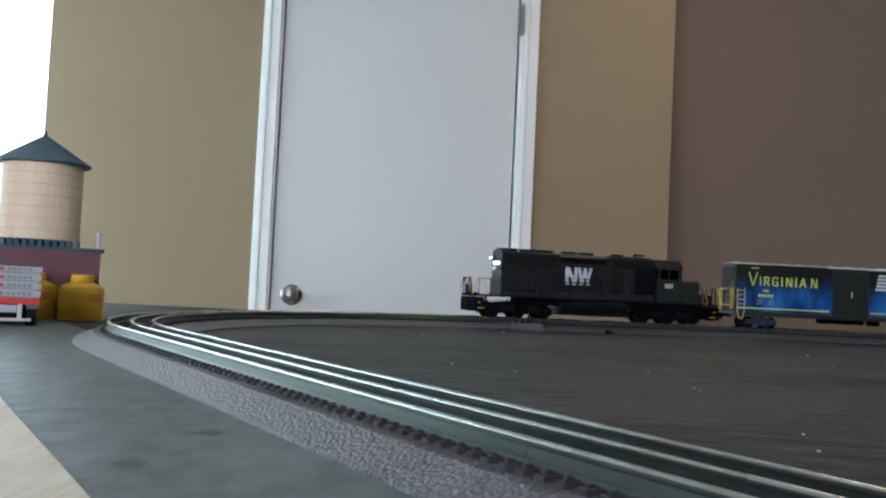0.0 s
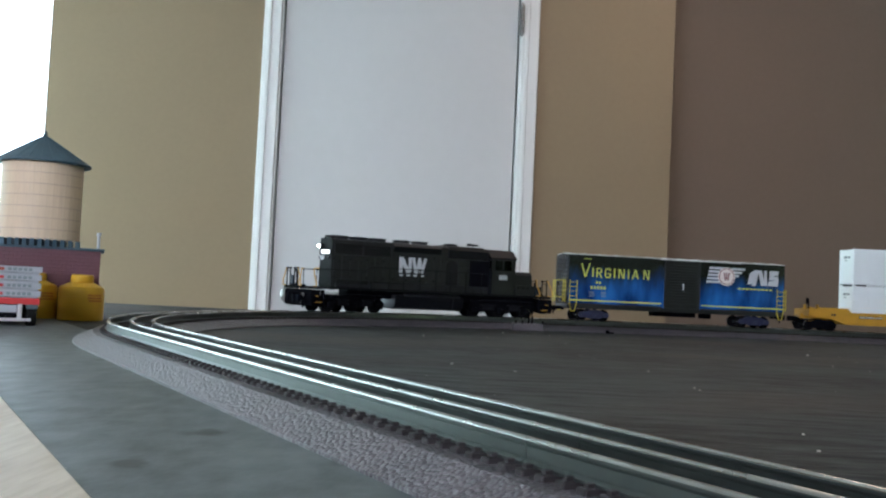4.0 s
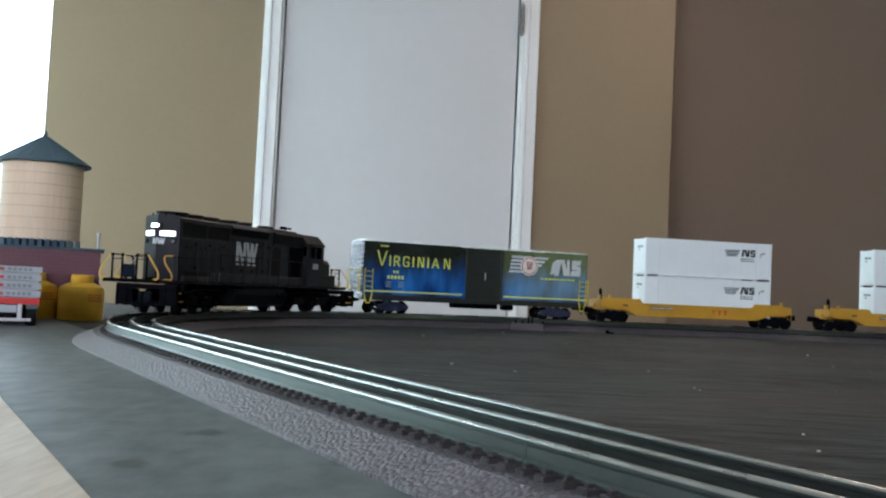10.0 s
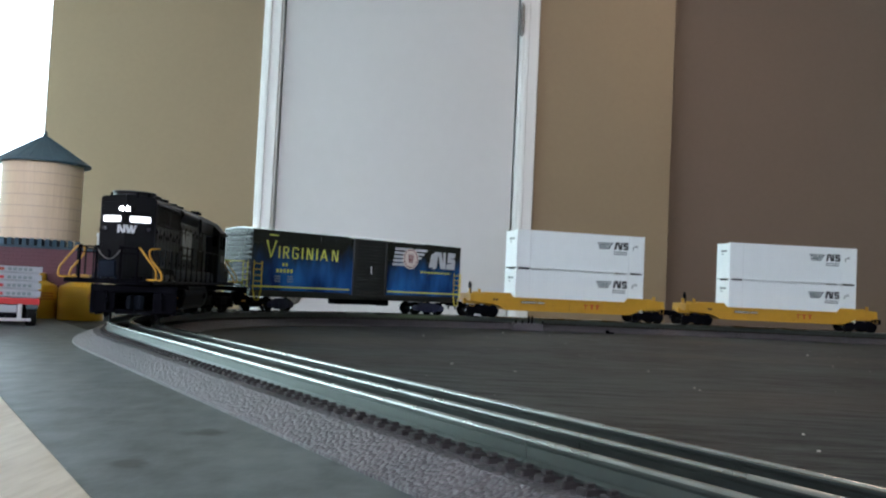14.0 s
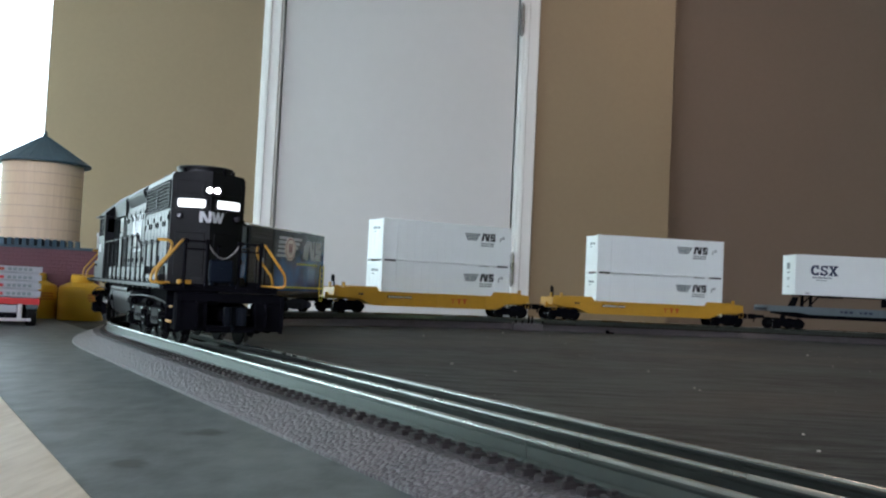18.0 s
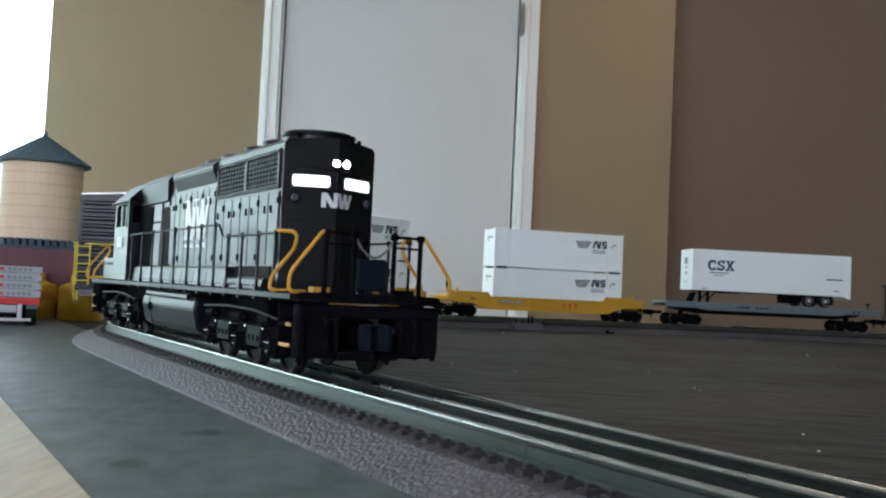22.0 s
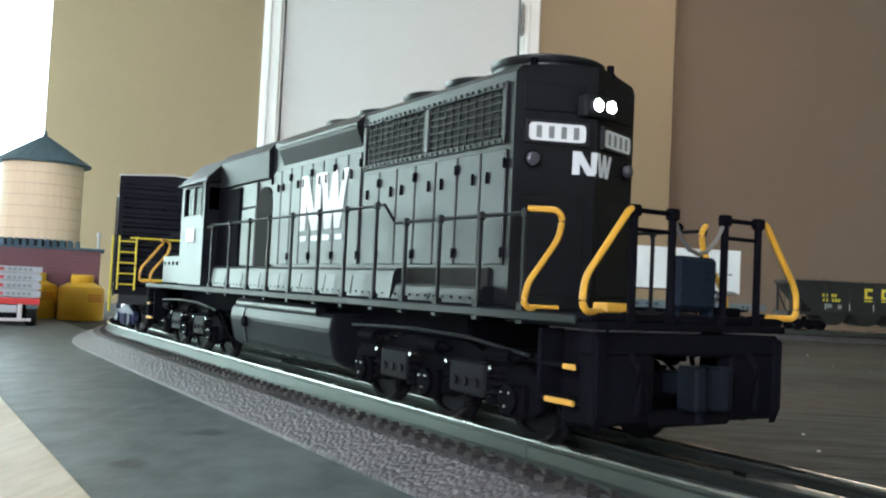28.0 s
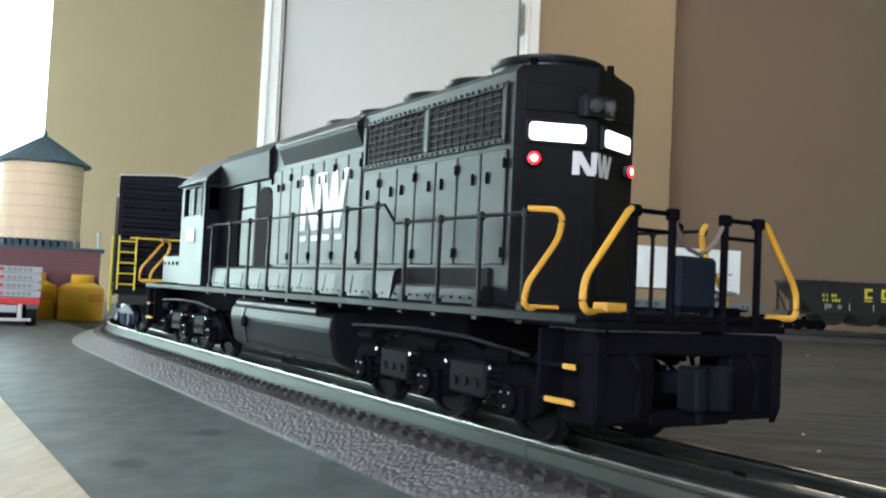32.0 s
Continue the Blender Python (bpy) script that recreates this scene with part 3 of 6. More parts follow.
def hood_door(parent, side, x0, x1, z0, z1, hinge_front):
    y = V_HALF
    bm = B()
    box(bm, x0 + 0.45, x1 - 0.45, *sorted((y * side, (y + 0.7) * side)), z0, z1, 0.25)
    d = part("hood_door", bm, BLACK, parent)
    xh = x1 - 0.6 if hinge_front else x0 + 0.6
    lo, hi = sorted(((y + 0.5) * side, (y + 1.35) * side))
    for z in (z0 + 3.5, z1 - 3.5):
        bm = box(B(), xh - 0.45, xh + 0.45, lo, hi, z - 0.2, z + 1.1, 0.25)
        part("hinge", box(bm, xh - 0.25, xh + 0.25, lo, hi, z - 1.7, z - 0.1, 0.12), MATT, d)
    xl = (x0 + x1) / 2 + (-2.4 if hinge_front else 2.4)
    bm = box(B(), xl - 0.2, xl + 0.2, lo, hi, z1 - 8.0, z1 - 5.6, 0.12)
    part("latch", box(bm, xl - 0.42, xl + 0.42, lo, hi, z1 - 8.8, z1 - 7.9, 0.2), MATT, d)


def railing(parent, side):
    y = 30.2 * side
    posts = (15, -4, -24, -43, -62, -84, -106, -131, -155, -178, -203, -229)
    def top(x):
        return 55.4 if x > -55 else 61.2
    for x in posts:
        bm = pipe(B(), [(x, y, 32), (x, y, top(x))], 0.62, 6)
        box(bm, x - 0.9, x + 0.9, y - 0.9, y + 0.9, top(x) - 1.2, top(x) + 1.2, 0.4)
        box(bm, x - 1.2, x + 1.2, *sorted((y + 0.9 * side, y - 0.9 * side)), 29, 34)
        part("stanchion", bm, DULLBLACK, parent)
    part("handrail", pipe(B(), [(15, y, 55.4), (-50, y, 55.4), (-57, y, 61.2), (-229, y, 61.2), (-240, y * 0.97, 60.6)], 0.55, 6), DULLBLACK, parent)


def face_at(s, y, lift=0.0):
    """A pose on the V end: its own y runs along the slanting face, x out of it, z 0 at railhead."""
    ang = math.atan2(V_RIDGE - V_BASE, V_HALF) * s
    return Matrix.Translation((v_x(y) * MM, y * MM, 0)) @ Matrix.Rotation(ang, 4, "Z") @ Matrix.Translation((lift * MM, 0, 0))


BOARDS = []     # number board panel, its pose


def rounded_panel(w, h, depth, r):
    """A thin upright panel with round corners, square to x."""
    poly = []
    for cy, cz, a0 in ((w / 2 - r, h / 2 - r, 0), (-w / 2 + r, h / 2 - r, 90), (-w / 2 + r, -h / 2 + r, 180), (w / 2 - r, -h / 2 + r, 270)):
        poly += [(cy + r * math.cos(radians(a0 + 22.5 * k)), cz + r * math.sin(radians(a0 + 22.5 * k))) for k in range(5)]
    return prism(B(), poly, -depth / 2, depth / 2, "x")


def build_loco():
    p = loco
    # walkway and frame
    part("walkway", box(B(), -350, 41, -31, 31, 31.0, 32.8, 0.4), MATT, p)
    part("underframe", box(B(), -330, -30, -15, 15, 20, 31, 1), MATT, p)
    for s in (-1, 1):
        for x0, x1, dh in ((-240, -58, 0), (-57, -10, -4.6)):
            bm = prism(B(), [(V_HALF * s, 32.8), (26.7 * s, 32.8), (25.7 * s, 39.8 + dh), (25.3 * s, 41.3 + dh), (24.4 * s, 42.2 + dh), (V_HALF * s, 42.2 + dh)], x0, x1, "x")
            d = part("walkway_duct", bm, BLACK, p)
            bm = B()
            for k in range(int((x1 - x0) / 4.6)):
                xx = x0 + 2.2 + 4.6 * k
                box(bm, xx - 0.3, xx + 0.3, *sorted((26.3 * s, 26.75 * s)), 34.0, 34.6)
            part("duct_rivet_strip", bm, MATT, d)
            for k in range(1, int((x1 - x0) / 22)):
                part("duct_seam", prism(B(), [(26.4 * s, 33.2), (26.78 * s, 33.2), (25.86 * s, 39.6 + dh), (25.4 * s, 39.6 + dh)], x0 + 22 * k - 0.15, x0 + 22 * k + 0.15, "x"), MATT, d)
        part("side_sill", box(B(), -346, 36, *sorted((30.4 * s, 31.4 * s)), 30.0, 32.2, 0.3), DULLBLACK, p)
        # flat black strip paints the shaded slot above the low duct
        part("duct_slot_shade", box(B(), -57, -12, *sorted((V_HALF * s, (V_HALF + 0.9) * s)), 37.7, 42.6, 0.2), DARK, p)
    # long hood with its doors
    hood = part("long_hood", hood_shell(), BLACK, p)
    hood.data.materials.append(DULLBLACK)
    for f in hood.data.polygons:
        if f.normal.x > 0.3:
            f.material_index = 1      # duller black puts the hood end's shade into its paint
    for s in (-1, 1):
        for k in range(7):
            x1 = -6 - 12.0 * k
            hood_door(p, s, x1 - 12.0, x1, 43.5, 74.2, k % 2 == 0)
        for k in range(8):
            x1 = -92 - 10.6 * k
            hood_door(p, s, x1 - 10.6, x1, 43.5, 82.5, k % 2 == 0)
        # radiator grille
        bm = B()
        lo, hi = sorted((V_HALF * s, (V_HALF + 1.0) * s))
        for q in ((-90.5, -7, 90.6, 92.4), (-90.5, -7, 75.6, 77.2), (-90.5, -89, 77.2, 90.6), (-49.4, -47.2, 77.2, 90.6), (-8.4, -7, 77.2, 90.6)):
            box(bm, q[0], q[1], lo, hi, q[2], q[3], 0.2)
        for k in range(28):
            x = -89.2 + 3 * k
            for z in (91.5, 76.4):
                box(bm, x - 0.4, x + 0.4, *sorted(((V_HALF + 0.9) * s, (V_HALF + 1.5) * s)), z - 0.4, z + 0.4)
        g = part("radiator_grille", bm, BLACK, p)
        bm = B()
        lo, hi = sorted(((V_HALF + 0.15) * s, (V_HALF + 0.55) * s))
        for k in range(6):
            z = 78.6 + 2.1 * k
            box(bm, -89, -8.4, lo, hi, z - 0.22, z + 0.22)
        for k in range(20):
            x = -86.5 + 4 * k
            box(bm, x - 0.2, x + 0.2, lo, hi, 77.2, 90.6)
        part("grille_mesh", bm, GRILLE, g)
        part("grille_backing", box(B(), -89, -8.4, *sorted(((V_HALF - 0.3) * s, (V_HALF + 0.08) * s)), 77.2, 90.6), DARK, g)
        # flared brake hatch edge over the doors, its underside's shade in duller black
        hatch = part("brake_hatch", prism(B(), [(V_HALF * s, 84.5), (23.6 * s, 90.4), (23.6 * s, 91.8), (15 * s, 91.8), (15 * s, 88)], -166, -93, "x"), DULLBLACK, p)
        part("hatch_lid", prism(B(), [(15 * s, 91.8), (24.0 * s, 91.8), (24.0 * s, 92.6), (19.5 * s, 96.6), (15 * s, 97.2)], -166.4, -92.6, "x"), BLACK, hatch)
        # arched intake and the panels beside the cab
        bm = B()
        poly = [(-194, 42.4)] + [(-184.6 - 9.4 * math.cos(a), 68.5 + 8.6 * math.sin(a)) for a in (math.pi * k / 10 for k in range(11))] + [(-175.2, 42.4)]
        prism(bm, poly, *sorted((V_HALF * s, (V_HALF + 0.9) * s)), "y")
        part("air_intake", bm, DARK, p)
        part("hood_panel", box(B(), -213, -194.4, *sorted((V_HALF * s, (V_HALF + 1.2) * s)), 42.5, 68.4, 0.4), BLACK, p)
        part("hood_panel", box(B(), -213, -194.4, *sorted((V_HALF * s, (V_HALF + 1.0) * s)), 69, 80, 0.4), BLACK, p)
        # matt plate and dull hatch stand in for the shade beside the cab
        part("cab_shade_plate", box(B(), -245, -214, *sorted((V_HALF * s, (V_HALF + 2.0) * s)), 42.5, 79, 0.5), MATT, p)
        part("filter_hatch", prism(B(), [(V_HALF * s, 80), (23.0 * s, 80.4), (23.4 * s, 92), (19.5 * s, 96.6), (V_HALF * 0.8 * s, 96.6)], -245, -178, "x"), DULLBLACK, p)
    part("roof_walk", box(B(), -240, -170, -15, 15, 96.4, 98.6, 0.7), BLACK, p)
    for x, r in ((-18, 16.5), (-49, 13.5), (-76, 13.5), (-114, 12.5), (-142, 12.5)):
        z = 97.0
        bm = lathe(B(), [(r - 1.0, z - 0.6), (r - 0.9, z + 2.2), (r - 0.1, z + 3.2), (r, z + 4.2), (r - 0.8, z + 4.6), (r - 2.0, z + 4.3), (r - 2.3, z + 2.6), (2.5, z + 2.6), (2.5, z + 3.4), (0.5, z + 3.6)], 28, (x, 0))
        f = part("roof_fan", bm, BLACK, p, smooth=True)
        bm = B()
        for k in range(8):
            a = math.pi * k / 8
            d = Vector((math.cos(a), math.sin(a), 0)) * (r - 2)
            pipe(bm, [(x - d.x, -d.y, z + 3.9), (x + d.x, d.y, z + 3.9)], 0.3, 4)
        part("fan_guard", bm, MATT, f)
    part("exhaust_stack", box(B(), -200, -184, -7, 7, 98.4, 101.6, 1), MATT, p)
    bm = pipe(B(), [(-226, 8, 97), (-226, 8, 101.6)], 0.8)
    for y, l in ((5, 7), (8, 10), (11, 8)):
        rod(bm, (-226, y, 102), (-226 + l, y, 102), 0.8, 8, 1.9)
        rod(bm, (-226, y, 102), (-226 - l * 0.7, y, 102), 0.7, 8, 1.5)
    pipe(bm, [(-226, 4.6, 102), (-226, 11.4, 102)], 0.7)
    part("horn", bm, MATT, p)
    for x, y in ((-6, 14), (-6, -14), (1, 7), (-93, -10)):
        part("lifting_lug", rod(B(), (x, y, 95.5), (x, y, 99.6), 1.0, 8), MATT, p)
    cab(p)
    # short hood
    part("short_hood", prism(B(), [(-20, 32.8), (20, 32.8), (20, 62), (16, 67), (-16, 67), (-20, 62)], -322, -284, "x", 0.8), BLACK, p)
    part("short_hood_door", box(B(), -322.8, -321.8, -6, 6, 36, 60, 0.3), BLACK, p)
    for s in (-1, 1):
        for k in range(3):
            part("short_hood_louver", box(B(), -316 + 10 * k, -309 + 10 * k, *sorted((20 * s, 20.8 * s)), 38, 46, 0.2), BLACK, p)
        part("battery_box", box(B(), -322, -288, *sorted((20.4 * s, 28.4 * s)), 32.8, 47.5, 0.6, 2), BLACK, p)
        for k in range(4):
            part("battery_box_latch", box(B(), -317.6 + 8 * k, -316.2 + 8 * k, *sorted((28.3 * s, 28.9 * s)), 42.5, 44.5, 0.2), MATT, p)
    # V end: boards, lamps, doors and the painted mark
    for s in (-1, 1):
        m = face_at(s, 10.2 * s)
        part("board_rim", frame_ring(1.1, -8.7, 8.7, 75.8, 82.0, 0.7), BLACK, p, at=m)
        panel = part("number_board", rounded_panel(15.6, 4.8, 0.5, 1.2), BOARD_OFF, p, "white number board, lit from behind", at=m @ Matrix.Translation((0.75 * MM, 0, 78.9 * MM)))
        panel.data.materials.append(BOARD)
        for f in panel.data.polygons:
            if f.normal.x > 0.5:
                f.material_index = 1
        for k in range(4):
            u = 3.4 * k - 5.1
            part("number_mark", box(B(), -0.29, -0.24, u - 0.75, u + 0.75, -1.6, 1.6), NUMBERGREY, panel, "dark bar of a road number")
        BOARDS.append((panel, panel.matrix_basis.copy()))
        part("marker_housing", rod(B(), (-0.3, 0, 71.6), (0.5, 0, 71.6), 2.3, 16), MATT, p, at=face_at(s, 16.2 * s))
        part("end_panel", box(B(), 0.05, 0.45, -8.4, 8.4, 36, 62, 0.2), DULLBLACK, p, at=face_at(s, 10.4 * s))
        part("end_seam_panel", box(B(), 0.05, 0.4, -8.4, 8.4, 84.5, 92, 0.2), DULLBLACK, p, at=face_at(s, 11.0 * s))
    part("headlight_housing", box(B(), 1.5, 6.0, -5.4, 5.4, 83.6, 89.4, 0.8, 2), BLACK, p)
    mark = B()
    for i, poly in enumerate(RAILROAD_MARK):
        pts = [(6.0 - u * 14.0, 68.2 + v * 10.4) for u, v in poly]
        pts = [(-y, z) for y, z in pts]
        mark.faces.new([mark.verts.new((v_x(y) + 0.12 + 0.02 * i, y, z)) for y, z in pts])
    ext = bmesh.ops.extrude_face_region(mark, geom=list(mark.faces))
    bmesh.ops.translate(mark, vec=(0.15, 0, 0), verts=[v for v in ext["geom"] if isinstance(v, bmesh.types.BMVert)])
    part("end_mark", mark, DECAL, p, "white railroad mark")
    for s in (-1, 1):
        x0 = -102 if s > 0 else -144
        low = [[(u, v * 0.86) for u, v in poly] for poly in RAILROAD_MARK]
        for strokes in (low[:3], low[3:]):
            decal("side_mark", p, strokes, DECAL, (x0, 56.5), 41.5, s, V_HALF + 0.75, "large white railroad mark")
        decal("mark_note", p, [bar(0.02 + 0.26 * k, 0.16 + 0.26 * k, -0.10, -0.05) for k in range(4)], DECAL, (x0, 56.5), 41.5, s, V_HALF + 0.75)
        decal("cab_number", p, [bar(0.02 + 0.26 * k, 0.22 + 0.26 * k, 0, 0.5) for k in range(4)], DECAL, (-258 if s > 0 else -273, 54), 13.5, s, 30.1, "small pale bars of a road number")
    for s in (-1, 1):
        railing(p, s)
    # fuel tank, pipes and reservoirs
    part("fuel_tank", prism(B(), [(-27, 26), (27, 26), (28.5, 21), (26, 10), (20, 7), (-20, 7), (-26, 10), (-28.5, 21)], -203, -96, "x", 1.6, 2), TANKBLACK, p)
    for s in (-1, 1):
        part("air_reservoir", rod(B(), (-196, 26 * s, 26.2), (-110, 26 * s, 26.2), 2.2, 14), BLACK, p, smooth=True)
        part("fuel_filler", rod(B(), (-182, 26 * s, 19), (-182, 29.6 * s, 19), 2.2, 12), MATT, p)
        part("tank_strap", prism(B(), [(27.2 * s, 26), (28.9 * s, 21), (26.4 * s, 9.6), (25.6 * s, 9.8), (28.1 * s, 21)], -186, -184.6, "x"), BLACK, p)
    for x, w, end, way in ((-32, 0, 38.5, 1), (-272, 1, -346, -1)):
        t = loco_truck(p, x, w)
        pilot(t, x, end, way)
        porch(p, end, way)


def frame_ring(x, y0, y1, z0, z1, w):
    bm = B()
    for q in ((y0, y1, z0, z0 + w), (y0, y1, z1 - w, z1), (y0, y0 + w, z0 + w, z1 - w), (y1 - w, y1, z0 + w, z1 - w)):
        box(bm, x - 1.1, x, *q)
    return bm


def cab(p):
    x0, x1, w = -286, -246, 29.6
    roof = prism(B(), [(-w - 0.6, 83.2), (w + 0.6, 83.2), (w + 0.6, 85), (19, 96), (8, 97.4), (-8, 97.4), (-19, 96), (-w - 0.6, 85)], x0 - 2, x1 + 3, "x", 0.5)
    c = part("cab", roof, DULLBLACK, p, "black cab with sloping roof edges")
    for s in (-1, 1):
        lo, hi = sorted((w * s, (w - 1.4) * s))
        a, b = x0 + 6, x1 - 5
        bm = B()
        for xa, xb, z0, z1 in ((x0, x1, 32.8, 67), (x0, x1, 82, 83.4), (x0, a, 67, 82), (b, x1, 67, 82), ((a + b) / 2 - 1, (a + b) / 2 + 1, 67, 82)):
            box(bm, xa, xb, lo, hi, z0, z1)
        part("cab_side", bm, BLACK, c)
        bm = B()
        l2, h2 = sorted(((w + 0.5) * s, (w - 0.2) * s))
        for q in ((a - 0.8, b + 0.8, 81.6, 82.6), (a - 0.8, b + 0.8, 66.4, 67.4), (a - 0.8, a + 0.2, 67.4, 81.6), (b - 0.2, b + 0.8, 67.4, 81.6)):
            box(bm, q[0], q[1], l2, h2, q[2], q[3])
        part("window_frame", bm, BLACK, c)
        for xa, xb in ((a, (a + b) / 2 - 1), ((a + b) / 2 + 1, b)):
            part("pane", box(B(), xa, xb, *sorted(((w - 0.7) * s, (w - 1.1) * s)), 67, 82), CABGLASS, c)
        for xa in (x1 - 1.4, x0):
            bm = B()
            for ya, yb, z0, z1 in ((20.6, w, 32.8, 70), (20.6, w, 81, 83.4), (20.6, 22.2, 70, 81), (27.4, w, 70, 81)):
                box(bm, xa, xa + 1.4, *sorted((ya * s, yb * s)), z0, z1)
            part("cab_end", bm, BLACK, c)
            part("pane", box(B(), xa + 0.5, xa + 0.9, *sorted((22.2 * s, 27.4 * s)), 70, 81), CABGLASS, c)
        part("cab_seat", box(B(), -270, -260, *sorted((12 * s, 22 * s)), 48, 64, 1.5), MATT, c)
        part("sunshade", box(B(), a - 1, b + 1, *sorted((w * s, (w + 4) * s)), 82.4, 83.1, 0.2), BLACK, c)
    bm = B()
    for ya, yb, z0, z1 in ((-20.6, 20.6, 32.8, 70), (-20.6, 20.6, 82, 84), (-1.5, 1.5, 70, 82)):
        box(bm, x0, x0 + 1.4, ya, yb, z0, z1)
    part("cab_bulkhead", bm, BLACK, c)
    for s in (-1, 1):
        part("pane", box(B(), x0 + 0.5, x0 + 0.9, *sorted((1.5 * s, 20.6 * s)), 70, 82), CABGLASS, c)
    part("cab_floor", box(B(), x0 + 1.4, x1 - 1.4, -28, 28, 33.0, 34.4), MATT, c)


def pilot(truck, tx, x, way):
    """Pilot, stair treads, hoses and coupler, which swing with the truck."""
    def X(d):
        return x + way * (d + 2.4)
    def on_truck(name, bm, mat, label="", smooth=False):
        bmesh.ops.translate(bm, vec=(-tx, 0, 0), verts=bm.verts)
        return part(name, bm, mat, truck, label, smooth=smooth)
    bm = box(B(), *sorted((X(-5), X(0))), -30, 30, 23.5, 28.6, 0.7)
    for y0, y1, z0, z1 in ((-30, -13, 8.4, 23.7), (13, 30, 8.4, 23.7), (-13.2, 13.2, 7.6, 11.2)):
        box(bm, *sorted((X(-5), X(0))), y0, y1, z0, z1, 0.7)
    for s in (-1, 1):
        on_truck("stair_back", box(B(), *sorted((X(-17), X(-4.6))), *sorted((22.5 * s, 24.5 * s)), 7.4, 28.4, 0.4), MATT)
        on_truck("pilot_flange", prism(B(), [(X(-0.4), 8.6), (X(-0.4), 28), (X(1.0), 27.2), (X(1.0), 11), (X(-0.6), 7.4)], *sorted((27.4 * s, 29.6 * s)), "y"), MATT)
        on_truck("pilot_rib", prism(B(), [(X(-0.4), 11), (X(-0.4), 24), (X(0.8), 23.4), (X(0.8), 11.6)], *sorted((13.4 * s, 14.8 * s)), "y"), MATT)
        on_truck("draft_bracket", box(B(), *sorted((X(-26), X(-17))), *sorted((6 * s, 9 * s)), 14, 20), MATT)
    on_truck("pilot", bm, MATT, "black moulded pilot with a coupler opening")
    on_truck("draft_gear_box", box(B(), *sorted((X(-34), X(-8))), -4.5, 4.5, 13, 19.5, 0.8), MATT)
    bm = box(B(), *sorted((X(-12), X(-1))), -1.4, 3.0, 14.4, 19.6, 0.6)
    prism(bm, [(X(-1), -4.4), (X(6), -5.4), (X(7), -2.6), (X(3), -0.8), (X(3), 2.4), (X(6.6), 3.8), (X(6), 7), (X(-1), 6)], 11.6, 21.6, "z", 0.6)
    rod(bm, (X(1.6), 0.6, 8.6), (X(1.6), 0.6, 12), 1.0, 8)
    on_truck("coupler", bm, COUPLERGREY if way > 0 else MATT)
    for y in (-19, 19):
        on_truck("air_hose", pipe(B(), [(X(-0.5), y, 24), (X(2.2), y, 21), (X(2.4), y, 15), (X(1.8), y, 11)], 1.0, 6), MATT)
    for s in (-1, 1):
        for z in (12.4, 20.2):
            on_truck("step", box(B(), *sorted((X(-18), X(-4))), *sorted((23 * s, 30.2 * s)), z, z + 1.0, 0.2), MATT)
            on_truck("step_edge", box(B(), *sorted((X(-15.5 if z < 15 else -9.5), X(-5.4))), *sorted((30.0 * s, 30.8 * s)), z - 0.2, z + 1.1, 0.2), YELLOW, "yellow step edge")
        on_truck("step_hanger", box(B(), *sorted((X(-19.4), X(-18))), *sorted((23 * s, 30.2 * s)), 11.5, 28.6, 0.3), MATT)


